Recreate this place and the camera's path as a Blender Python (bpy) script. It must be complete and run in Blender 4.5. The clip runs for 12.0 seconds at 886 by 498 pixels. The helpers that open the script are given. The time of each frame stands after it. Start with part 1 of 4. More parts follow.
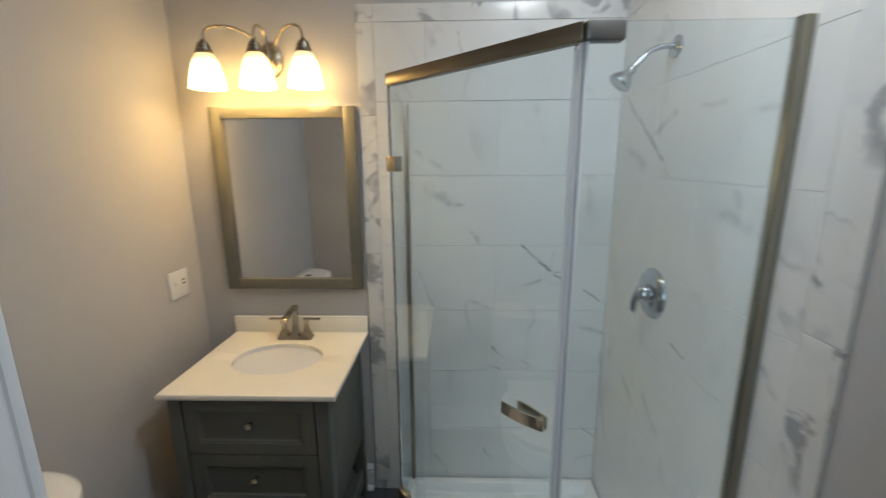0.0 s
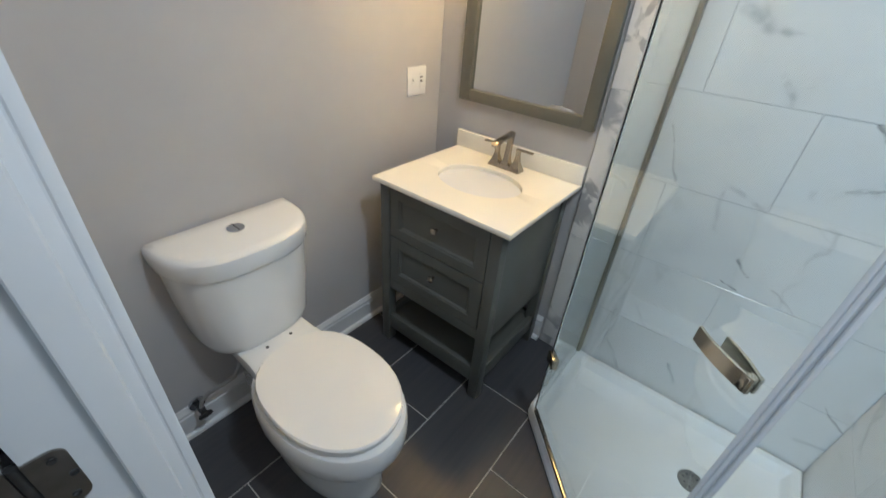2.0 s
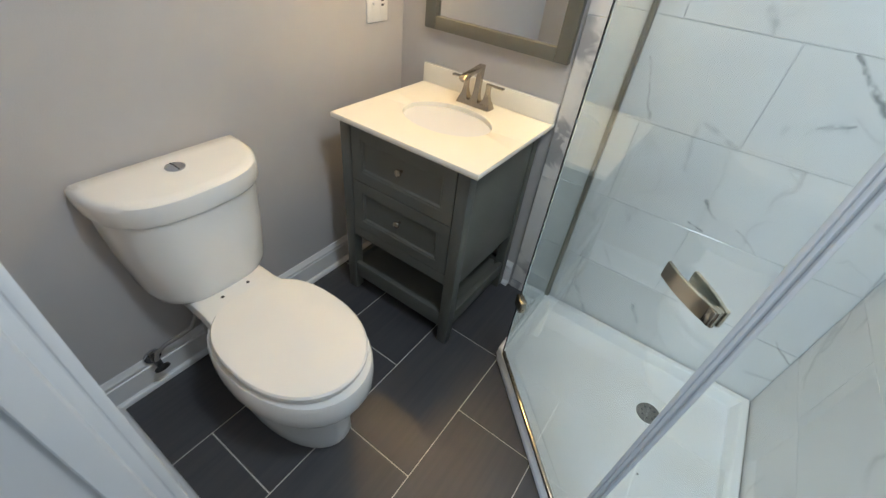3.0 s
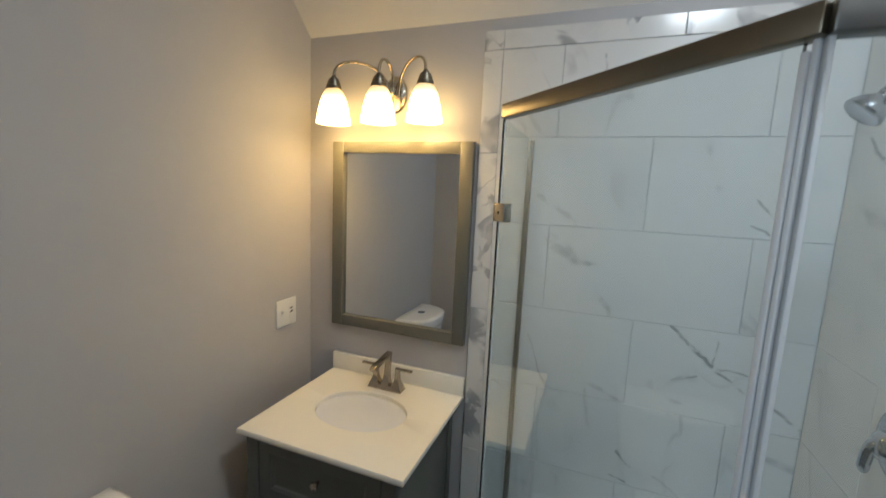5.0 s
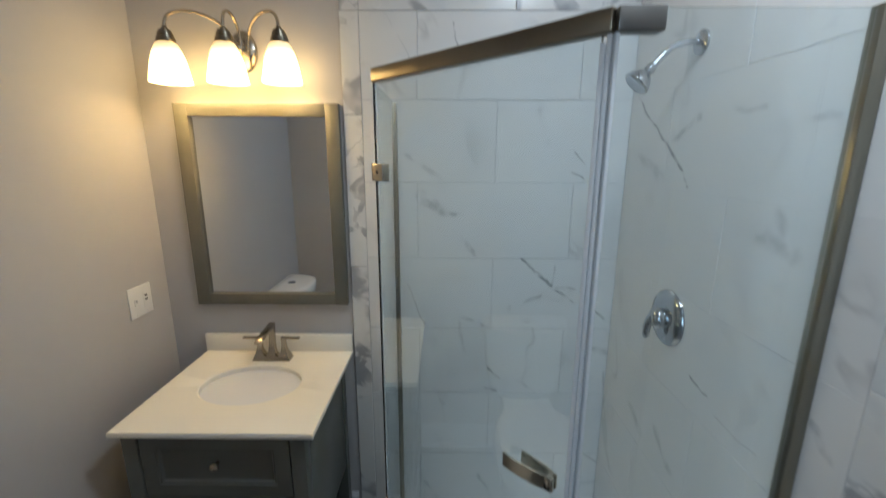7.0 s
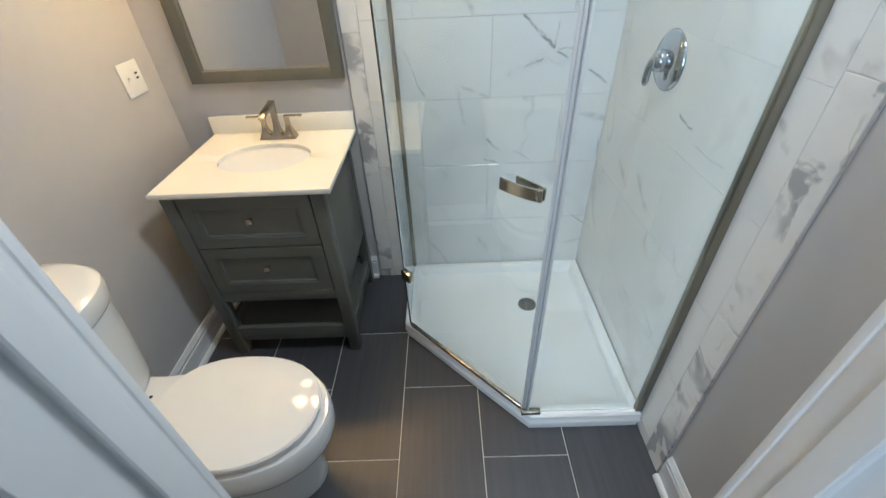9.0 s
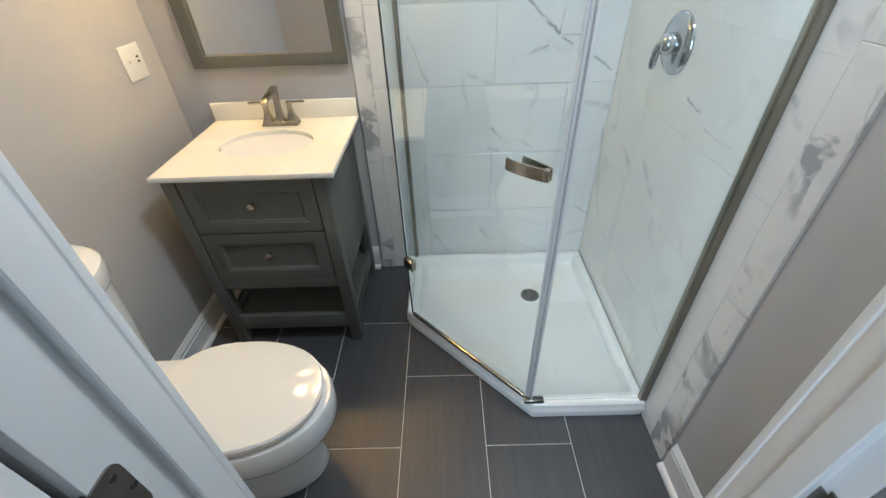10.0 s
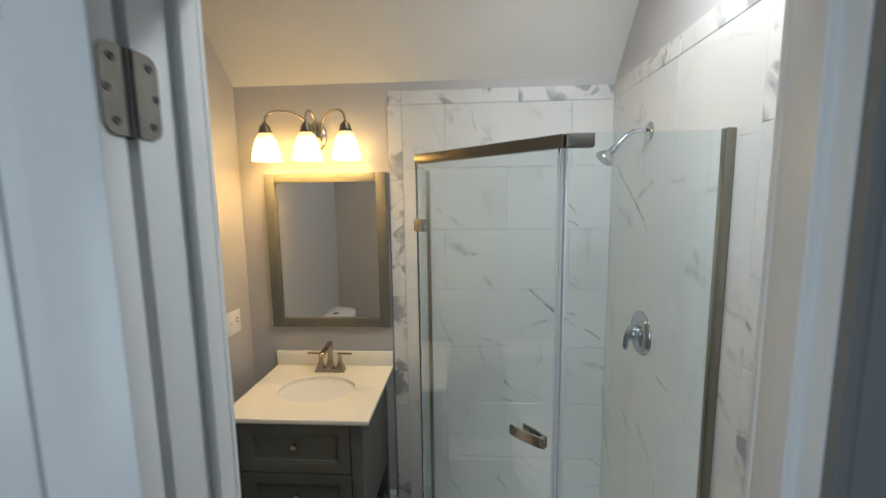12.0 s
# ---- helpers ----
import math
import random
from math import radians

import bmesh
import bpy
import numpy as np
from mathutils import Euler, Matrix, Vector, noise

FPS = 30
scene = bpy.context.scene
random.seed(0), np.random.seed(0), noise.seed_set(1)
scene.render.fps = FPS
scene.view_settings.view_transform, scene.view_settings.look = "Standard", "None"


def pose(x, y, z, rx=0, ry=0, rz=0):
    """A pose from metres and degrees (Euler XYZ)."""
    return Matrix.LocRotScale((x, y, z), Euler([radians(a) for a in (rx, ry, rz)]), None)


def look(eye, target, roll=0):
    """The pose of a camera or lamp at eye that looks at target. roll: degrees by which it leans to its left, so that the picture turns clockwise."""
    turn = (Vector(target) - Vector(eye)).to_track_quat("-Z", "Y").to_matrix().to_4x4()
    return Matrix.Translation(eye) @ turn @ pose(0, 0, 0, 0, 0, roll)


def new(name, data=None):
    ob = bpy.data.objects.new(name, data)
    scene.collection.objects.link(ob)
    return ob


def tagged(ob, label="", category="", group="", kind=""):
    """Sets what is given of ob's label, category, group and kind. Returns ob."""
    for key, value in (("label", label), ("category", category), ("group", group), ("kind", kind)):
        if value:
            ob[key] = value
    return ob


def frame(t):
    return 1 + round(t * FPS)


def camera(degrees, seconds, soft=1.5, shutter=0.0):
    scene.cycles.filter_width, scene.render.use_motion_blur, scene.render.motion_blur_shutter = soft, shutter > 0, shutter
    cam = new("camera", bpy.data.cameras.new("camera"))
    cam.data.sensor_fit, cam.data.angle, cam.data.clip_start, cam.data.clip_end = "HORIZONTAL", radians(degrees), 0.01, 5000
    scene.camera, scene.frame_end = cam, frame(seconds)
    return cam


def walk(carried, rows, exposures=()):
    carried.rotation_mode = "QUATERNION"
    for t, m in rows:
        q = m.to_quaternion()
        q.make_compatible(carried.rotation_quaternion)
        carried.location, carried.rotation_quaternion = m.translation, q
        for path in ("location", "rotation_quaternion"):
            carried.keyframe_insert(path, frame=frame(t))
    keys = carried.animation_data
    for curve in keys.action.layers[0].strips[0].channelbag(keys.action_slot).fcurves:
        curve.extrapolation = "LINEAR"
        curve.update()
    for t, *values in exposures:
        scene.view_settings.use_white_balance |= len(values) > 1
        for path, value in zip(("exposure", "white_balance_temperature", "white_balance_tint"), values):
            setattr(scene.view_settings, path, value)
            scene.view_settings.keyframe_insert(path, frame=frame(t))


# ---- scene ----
cam = camera(94.7, 12.0, soft=1.25, shutter=0.5)

EXPOSURES = [(0.0, -0.34, 6600, 10), (0.5, -0.28, 6500, 10), (1.0, -0.22, 6330, 10), (1.5, 0.06, 6250, 10), (2.0, 0.28, 6150, 10), (2.8, 0.44, 6340, 10), (3.5, 0.38, 6400, 10), (5.3, -0.60, 6400, 9), (6.2, -0.58, 6200, 9), (7.0, -0.52, 6050, 9), (7.8, -0.02, 5800, 9), (9.3, 0.53, 6400, 10), (10.2, 0.53, 6440, 10), (11.0, 0.05, 6480, 10), (11.5, -0.22, 6520, 10), (12.0, -0.26, 6900, 10)]
PATH = [
    (0, (1.179, -1.805, 1.652), (1.124, 0.15, 1.232), -0.4),
    (0.5, (1.217, -1.705, 1.627), (0.69, 0.169, 1.168), 0.8),
    (1, (1.247, -1.624, 1.606), (0.285, -0.008, 0.925), 1.0),
    (1.5, (1.257, -1.586, 1.552), (0.206, -0.141, 0.652), 2.9),
    (2, (1.256, -1.564, 1.52), (0.262, -0.221, 0.421), 4.7),
    (2.5, (1.26, -1.537, 1.481), (0.392, -0.243, 0.228), 6.4),
    (2.7, (1.256, -1.525, 1.473), (0.444, -0.236, 0.182), 7.1),
    (3, (1.26, -1.517, 1.461), (0.464, -0.199, 0.184), 7.3),
    (3.5, (1.259, -1.503, 1.499), (0.383, -0.044, 0.448), 4.1),
    (5.5, (1.209, -1.532, 1.727), (0.663, 0.383, 1.541), 0.9),
    (6, (1.197, -1.55, 1.735), (0.913, 0.419, 1.529), 1.0),
    (6.5, (1.172, -1.593, 1.731), (1.065, 0.391, 1.499), 1.3),
    (7, (1.17, -1.636, 1.686), (1.158, 0.315, 1.248), 0.2),
    (7.5, (1.19, -1.669, 1.638), (1.17, 0.208, 0.945), -2.3),
    (9.5, (1.155, -1.793, 1.498), (1.128, -0.237, 0.242), -2.6),
    (10, (1.15, -1.795, 1.481), (1.123, -0.207, 0.265), -2.3),
    (10.5, (1.163, -1.793, 1.538), (1.126, -0.067, 0.53), -2.4),
    (11, (1.161, -1.846, 1.615), (1.132, 0.052, 0.983), -1.9),
    (11.5, (1.167, -1.925, 1.7), (1.1, 0.039, 1.327), -1.4),
    (12, (1.177, -2.066, 1.753), (1.05, -0.086, 1.501), -0.8),
]
walk(cam, [(t, look(eye, target, roll)) for t, eye, target, roll in PATH], EXPOSURES)

# ---- world and light ----
world = bpy.data.worlds.new("world")
scene.world = world
world.use_nodes = True
wn = world.node_tree.nodes
sky = wn.new("ShaderNodeTexSky")
sky.sky_type, sky.sun_disc = "NISHITA", False
sky.sun_elevation, sky.sun_rotation = radians(40), radians(30)
world.node_tree.links.new(sky.outputs[0], wn["Background"].inputs[0])
wn["Background"].inputs[1].default_value = 0.12


def area_lamp(name, m, sx, sy, watts, colour):
    data = bpy.data.lights.new(name, "AREA")
    data.shape, data.size, data.size_y, data.energy, data.color = "RECTANGLE", sx, sy, watts, colour
    ob = new(name, data)
    ob.matrix_world = m
    return ob


DAY = (0.66, 0.83, 1.0)
# added cool lamps for the hall's daylight, set in two made-up, unseen windows
area_lamp("hall_daylight_fill", look((3.24, -2.95, 1.5), (0, -1.7, 1.3)), 1.4, 1.4, 2.5, (0.6, 0.84, 1.0))
area_lamp("hall_daylight_fill", look((-0.3, -4.25, 1.5), (-0.3, 0, 1.5)), 1.9, 1.9, 46, DAY)
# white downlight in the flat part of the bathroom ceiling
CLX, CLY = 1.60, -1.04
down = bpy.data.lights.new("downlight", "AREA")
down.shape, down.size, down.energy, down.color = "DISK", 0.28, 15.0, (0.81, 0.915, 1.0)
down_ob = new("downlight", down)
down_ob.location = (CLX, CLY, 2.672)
LAMP_STRENGTH = 14.2


# ---- materials ----
def mat(name, colour=(0.8, 0.8, 0.8), rough=0.5, metal=0.0, **more):
    m = bpy.data.materials.new(name)
    m.use_nodes = True
    b = m.node_tree.nodes["Principled BSDF"]
    b.inputs["Base Color"].default_value = (*colour, 1)
    b.inputs["Roughness"].default_value = rough
    b.inputs["Metallic"].default_value = metal
    for k, v in more.items():
        b.inputs[k.replace("_", " ")].default_value = v
    return m


def node(m, kind, **sets):
    n = m.node_tree.nodes.new(kind)
    for k, v in sets.items():
        if k in n.inputs:
            n.inputs[k].default_value = v
    return n


def link(m, a, b):
    m.node_tree.links.new(a, b)


def bsdf(m):
    return m.node_tree.nodes["Principled BSDF"]


def coords(m, scale=(1, 1, 1), shuffle=0.0):
    """Places in metres, scaled; shuffled from object to object."""
    g = node(m, "ShaderNodeNewGeometry")
    v = node(m, "ShaderNodeVectorMath")
    v.operation = "MULTIPLY"
    v.inputs[1].default_value = scale
    link(m, g.outputs["Position"], v.inputs[0])
    if not shuffle:
        return v.outputs[0]
    o = node(m, "ShaderNodeObjectInfo")
    k = node(m, "ShaderNodeVectorMath")
    k.operation = "MULTIPLY_ADD"
    k.inputs[1].default_value = (shuffle, shuffle * 1.7, shuffle * 2.3)
    link(m, o.outputs["Random"], k.inputs[0])
    link(m, v.outputs[0], k.inputs[2])
    return k.outputs[0]


def ramp(m, value, stops):
    r = node(m, "ShaderNodeValToRGB")
    e = r.color_ramp.elements
    while len(e) < len(stops):
        e.new(0.5)
    for el, (p, c) in zip(e, stops):
        el.position = p
        el.color = (*c, 1) if len(c) == 3 else c
    link(m, value, r.inputs[0])
    return r.outputs[0]


def noise_tex(m, vec, scale, detail=3.0, rough=0.5, distort=0.0):
    n = node(m, "ShaderNodeTexNoise", Scale=scale, Detail=detail, Roughness=rough, Distortion=distort)
    link(m, vec, n.inputs["Vector"])
    return n.outputs["Fac"]


def bump(m, height, strength, distance):
    b = node(m, "ShaderNodeBump", Strength=strength, Distance=distance)
    link(m, height, b.inputs["Height"])
    link(m, b.outputs[0], bsdf(m).inputs["Normal"])


def mottled(name, c0, c1, scale, rough, bump_scale=0, bump_d=0.0, stretch=(1, 1, 1), shuffle=0.0, metal=0.0, **more):
    """A surface that varies softly between two colours, with fine relief."""
    m = mat(name, c0, rough, metal, **more)
    v = coords(m, stretch, shuffle)
    n = noise_tex(m, v, scale, 4)
    link(m, ramp(m, n, [(0.3, c0), (0.7, c1)]), bsdf(m).inputs["Base Color"])
    r = node(m, "ShaderNodeMapRange")
    r.inputs["To Min"].default_value, r.inputs["To Max"].default_value = rough * 0.85, min(1, rough * 1.2)
    link(m, n, r.inputs["Value"])
    link(m, r.outputs[0], bsdf(m).inputs["Roughness"])
    if bump_scale:
        bump(m, noise_tex(m, v, bump_scale, 2), 0.5, bump_d)
    return m


def vein_field(m, strokes, axis):
    """0 to 1 along wandering veins; each runs from (u, z) to (u, z) on its wall, with a half width and a strength."""
    g = node(m, "ShaderNodeNewGeometry")
    p = g.outputs["Position"]
    for scale, amount in ((7.0, 0.05), (38.0, 0.014)):
        n = node(m, "ShaderNodeTexNoise", Scale=scale, Detail=3.0, Roughness=0.55)
        link(m, g.outputs["Position"], n.inputs["Vector"])
        k = node(m, "ShaderNodeVectorMath")
        k.operation = "MULTIPLY_ADD"
        k.inputs[1].default_value = (amount, amount, amount)
        sh_ = node(m, "ShaderNodeVectorMath")
        sh_.operation = "SUBTRACT"
        sh_.inputs[1].default_value = (0.5, 0.5, 0.5)
        link(m, n.outputs["Color"], sh_.inputs[0])
        link(m, sh_.outputs[0], k.inputs[0])
        link(m, p, k.inputs[2])
        p = k.outputs[0]
    flat = node(m, "ShaderNodeVectorMath")
    flat.operation = "MULTIPLY"
    flat.inputs[1].default_value = (1, 0, 1) if axis == "x" else (0, 1, 1)
    link(m, p, flat.inputs[0])
    total = None
    for u0, z0, u1, z1, width, strength in strokes:
        a = Vector((u0, 0, z0)) if axis == "x" else Vector((0, u0, z0))
        b = Vector((u1, 0, z1)) if axis == "x" else Vector((0, u1, z1))
        run = b - a
        rel = node(m, "ShaderNodeVectorMath")
        rel.operation = "SUBTRACT"
        rel.inputs[1].default_value = a
        link(m, flat.outputs[0], rel.inputs[0])
        dot = node(m, "ShaderNodeVectorMath")
        dot.operation = "DOT_PRODUCT"
        dot.inputs[1].default_value = run / run.length_squared
        link(m, rel.outputs[0], dot.inputs[0])
        cl_ = node(m, "ShaderNodeClamp")
        link(m, dot.outputs["Value"], cl_.inputs["Value"])
        foot = node(m, "ShaderNodeVectorMath")
        foot.operation = "SCALE"
        foot.inputs[0].default_value = run
        link(m, cl_.outputs[0], foot.inputs["Scale"])
        far = node(m, "ShaderNodeVectorMath")
        far.operation = "DISTANCE"
        link(m, rel.outputs[0], far.inputs[0])
        link(m, foot.outputs[0], far.inputs[1])
        fall = node(m, "ShaderNodeMapRange")
        fall.interpolation_type = "SMOOTHSTEP"
        for key, v in (("From Min", 0.0), ("From Max", width), ("To Min", strength), ("To Max", 0.0)):
            fall.inputs[key].default_value = v
        link(m, far.outputs["Value"], fall.inputs["Value"])
        if total is None:
            total = fall.outputs[0]
        else:
            mx_ = node(m, "ShaderNodeMath")
            mx_.operation = "MAXIMUM"
            link(m, total, mx_.inputs[0])
            link(m, fall.outputs[0], mx_.inputs[1])
            total = mx_.outputs[0]
    return total


# the veins that mark the two shower walls: thin dark ones, then broad pale ones
BACK_VEINS = [(1.485, 1.284, 1.616, 1.160, 0.0104, 1.0), (1.616, 1.160, 1.732, 1.080, 0.0088, 0.95), (1.616, 1.160, 1.618, 1.272, 0.0056, 0.6),
              (1.575, 1.126, 1.500, 1.090, 0.0080, 0.7), (1.616, 1.160, 1.715, 1.152, 0.0048, 0.6), (1.017, 1.167, 1.089, 0.993, 0.0056, 0.55),
              (1.369, 0.792, 1.410, 0.746, 0.0088, 0.9), (1.353, 0.697, 1.394, 0.680, 0.0064, 0.9), (1.483, 0.732, 1.570, 0.677, 0.0056, 0.5),
              (1.665, 1.711, 1.709, 1.669, 0.0072, 0.8), (1.659, 1.624, 1.702, 1.607, 0.0064, 0.8), (1.192, 2.170, 1.208, 2.076, 0.0056, 0.65),
              (1.764, 1.075, 1.869, 1.001, 0.0088, 0.8), (1.862, 0.774, 1.870, 0.676, 0.0064, 0.6), (1.791, 0.384, 1.868, 0.320, 0.0080, 0.7)]
BACK_SMEARS = [(1.074, 1.540, 1.166, 1.478, 0.034, 0.85), (1.166, 1.478, 1.244, 1.464, 0.016, 0.8), (1.248, 1.363, 1.295, 1.299, 0.022, 0.75),
               (1.575, 1.126, 1.453, 1.070, 0.028, 0.7), (1.221, 1.032, 1.354, 0.982, 0.014, 0.6), (1.018, 1.694, 1.149, 1.601, 0.020, 0.5),
               (1.525, 1.884, 1.569, 1.745, 0.016, 0.4), (1.764, 0.896, 1.868, 0.869, 0.020, 0.6), (1.786, 0.194, 1.872, 0.224, 0.014, 0.7),
               (1.330, 0.247, 1.399, 0.095, 0.012, 0.7), (1.062, 0.236, 1.164, 0.081, 0.016, 0.6), (1.221, 1.038, 1.256, 0.872, 0.014, 0.5)]
RIGHT_VEINS = [(-0.056, 1.895, -0.301, 1.724, 0.0088, 0.8), (-0.301, 1.724, -0.429, 1.605, 0.0104, 1.0), (-0.572, 1.076, -0.651, 1.064, 0.0072, 0.85),
               (-0.686, 1.034, -0.833, 1.023, 0.0040, 0.5), (-0.772, 0.722, -0.796, 0.672, 0.0056, 0.55), (-0.711, 0.415, -0.822, 0.389, 0.0048, 0.55)]
RIGHT_SMEARS = [(-0.301, 1.724, -0.452, 1.806, 0.024, 0.7), (-0.100, 1.686, -0.275, 1.627, 0.035, 0.5), (-0.583, 1.807, -0.705, 1.787, 0.014, 0.5),
                (-0.721, 1.525, -0.834, 1.497, 0.030, 0.7), (-0.781, 1.573, -0.807, 1.500, 0.024, 0.6), (-0.800, 1.761, -0.865, 1.763, 0.014, 0.6),
                (-0.251, 0.786, -0.348, 0.727, 0.026, 0.55), (-0.433, 0.806, -0.531, 0.733, 0.026, 0.6), (-0.950, 1.195, -0.988, 1.152, 0.014, 0.6)]


def marble(name, border=False, veins=(), smears=(), axis="x"):
    """White glazed stone look: faint clouds and broken, wandering thin veins; the border has heavier grey smears."""
    m = mat(name, (0.72, 0.73, 0.74), 0.17)
    v = coords(m, (1, 1, 1), 9.0)
    turn = node(m, "ShaderNodeMapping")
    turn.vector_type = "TEXTURE"
    turn.inputs["Rotation"].default_value = (0.75, 0.8, 0.3)
    turn.inputs["Scale"].default_value = (1.0, 1.0, 0.42) if not border else (1.0, 1.0, 0.75)
    link(m, v, turn.inputs["Vector"])
    d = turn.outputs[0]

    def ridge(size, width, distort, detail=4.0):
        """Thin winding lines where a noise crosses its middle."""
        n = noise_tex(m, d, size, detail, 0.46, distort)
        return ramp(m, n, [(0.5 - width, (0, 0, 0)), (0.5, (1, 1, 1)), (0.5 + width, (0, 0, 0))])

    def mask(size, lo, hi, detail=2):
        return ramp(m, noise_tex(m, v, size, detail), [(lo, (0, 0, 0)), (hi, (1, 1, 1))])

    def times(a, b):
        k = node(m, "ShaderNodeMath")
        k.operation = "MULTIPLY"
        link(m, a, k.inputs[0])
        link(m, b, k.inputs[1])
        return k.outputs[0]

    base = ramp(m, noise_tex(m, v, 2.0, 3), [(0.35, (0.74, 0.73, 0.705)), (0.7, (0.695, 0.688, 0.67))])
    if border:
        smear = times(ramp(m, noise_tex(m, d, 5.0, 4, 0.5, 1.2), [(0.53, (0, 0, 0)), (0.58, (1, 1, 1))]), mask(4.0, 0.40, 0.50, 3))
        layers = ((mask(11, 0.52, 0.75, 4), (0.50, 0.50, 0.51), 0.35),
                  (smear, (0.32, 0.32, 0.335), 0.85),
                  (times(ridge(3.0, 0.012, 0.4), mask(7, 0.52, 0.62)), (0.30, 0.30, 0.31), 0.45))
    else:
        # some tiles are nearly plain
        o = node(m, "ShaderNodeObjectInfo")
        rich = ramp(m, o.outputs["Random"], [(0.1, (0.45, 0.45, 0.45)), (0.7, (1, 1, 1))])
        layers = ((times(rich, times(ridge(1.35, 0.085, 0.15, 3.0), mask(3.2, 0.50, 0.68))), (0.46, 0.46, 0.47), 0.26),
                  (times(rich, times(ridge(1.35, 0.0135, 0.2, 4.0), mask(3.8, 0.52, 0.64))), (0.22, 0.22, 0.23), 0.34),
                  (times(rich, times(ridge(2.6, 0.011, 0.1, 3.0), mask(6.0, 0.54, 0.66))), (0.32, 0.32, 0.33), 0.3),
                  (mask(6.0, 0.60, 0.80, 4), (0.54, 0.54, 0.545), 0.30),
                  (times(vein_field(m, smears, axis), mask(26, 0.36, 0.60, 4)), (0.33, 0.335, 0.345), 0.85),
                  (times(vein_field(m, veins, axis), mask(30, 0.36, 0.52, 3)), (0.14, 0.145, 0.15), 0.78))
    for fac, colour, amount in layers:
        x = node(m, "ShaderNodeMix")
        x.data_type = "RGBA"
        x.inputs[7].default_value = (*colour, 1)
        k = node(m, "ShaderNodeMath")
        k.operation = "MULTIPLY"
        k.inputs[1].default_value = amount
        link(m, fac, k.inputs[0])
        link(m, k.outputs[0], x.inputs[0])
        link(m, base, x.inputs[6])
        base = x.outputs[2]
    link(m, base, bsdf(m).inputs["Base Color"])
    bump(m, noise_tex(m, v, 5, 1), 0.10, 0.001)
    return m


WALL = mottled("warm_grey_wall_paint", (0.485, 0.472, 0.472), (0.515, 0.502, 0.502), 2.5, 0.5, 260, 0.0006)
CEIL = mottled("ceiling_paint", (0.76, 0.75, 0.73), (0.79, 0.78, 0.76), 2.0, 0.7, 220, 0.0006)
TRIM = mottled("white_trim_paint", (0.72, 0.73, 0.74), (0.76, 0.77, 0.78), 4, 0.32, 90, 0.0004)
HALL = mottled("hall_paint_and_shade", (0.19, 0.193, 0.20), (0.22, 0.223, 0.23), 2.5, 0.6, 200, 0.0005)
HALLFLOOR = mottled("hall_floor_boards", (0.20, 0.14, 0.09), (0.28, 0.2, 0.13), 3, 0.4, 40, 0.0005, (1, 8, 1))
SLATE = mottled("dark_slate_tile", (0.056, 0.057, 0.065), (0.072, 0.0715, 0.077), 2.6, 0.40, 20, 0.0002, (22, 1.0, 1), 5.0)
GROUT = mottled("pale_grout", (0.56, 0.55, 0.53), (0.64, 0.63, 0.61), 30, 0.85, 300, 0.0006)
WGROUT = mottled("wall_grout", (0.50, 0.51, 0.52), (0.58, 0.58, 0.58), 30, 0.85, 300, 0.0005)
WHITEGROUT = mottled("white_wall_grout", (0.66, 0.66, 0.65), (0.72, 0.72, 0.71), 30, 0.85, 300, 0.0004)
MARBLE = marble("white_veined_marble_tile", False, BACK_VEINS, BACK_SMEARS, "x")
MARBLE_SIDE = marble("white_veined_marble_side_tile", False, RIGHT_VEINS, RIGHT_SMEARS, "y")
MARBLE_EDGE = marble("strongly_veined_marble_border", True)
PORC = mottled("white_porcelain", (0.80, 0.80, 0.79), (0.83, 0.83, 0.82), 1.5, 0.08, Coat_Weight=0.3)
SEAT = mottled("white_seat_plastic", (0.82, 0.81, 0.79), (0.84, 0.83, 0.81), 1.5, 0.045)
ACRYL = mottled("white_acrylic", (0.85, 0.86, 0.86), (0.79, 0.79, 0.765), 4, 0.25, 40, 0.0003)
TOP = mottled("cream_cultured_marble", (0.86, 0.83, 0.75), (0.88, 0.85, 0.77), 3, 0.15)
BASIN = mottled("white_basin_glaze", (0.76, 0.77, 0.80), (0.79, 0.80, 0.83), 2, 0.1)
CAB = mottled("grey_green_cabinet_paint", (0.104, 0.108, 0.096), (0.122, 0.126, 0.112), 5, 0.36, 120, 0.0004)
GAP_SHADE = mottled("cabinet_gap_shade", (0.02, 0.02, 0.02), (0.03, 0.03, 0.03), 5, 0.8)
FRAME = mottled("mirror_frame_paint", (0.138, 0.134, 0.107), (0.162, 0.157, 0.13), 6, 0.36, 150, 0.0003)
NICKEL = mottled("brushed_nickel", (0.45, 0.40, 0.32), (0.50, 0.445, 0.36), 14, 0.22, 0, 0, (1, 1, 1), 0, 1.0)
HEADER = mottled("satin_bronze_nickel", (0.20, 0.17, 0.125), (0.24, 0.205, 0.15), 5, 0.30, 0, 0, (1, 1, 1), 0, 1.0)
BRACKET = mottled("dark_satin_nickel", (0.17, 0.165, 0.155), (0.20, 0.195, 0.18), 9, 0.36, 0, 0, (1, 1, 1), 0, 1.0)
PROFILE = mottled("satin_aluminium_profile", (0.27, 0.25, 0.205), (0.31, 0.29, 0.24), 8, 0.30, 0, 0, (6, 6, 1), 0, 1.0)
CHROME = mat("chrome", (0.52, 0.54, 0.57), 0.05, 1.0)
STEEL = mottled("dull_hinge_steel", (0.22, 0.21, 0.19), (0.30, 0.28, 0.26), 30, 0.38, 0, 0, (1, 1, 1), 0, 1.0)
DARK = mat("dark_recess", (0.015, 0.014, 0.013), 0.6)
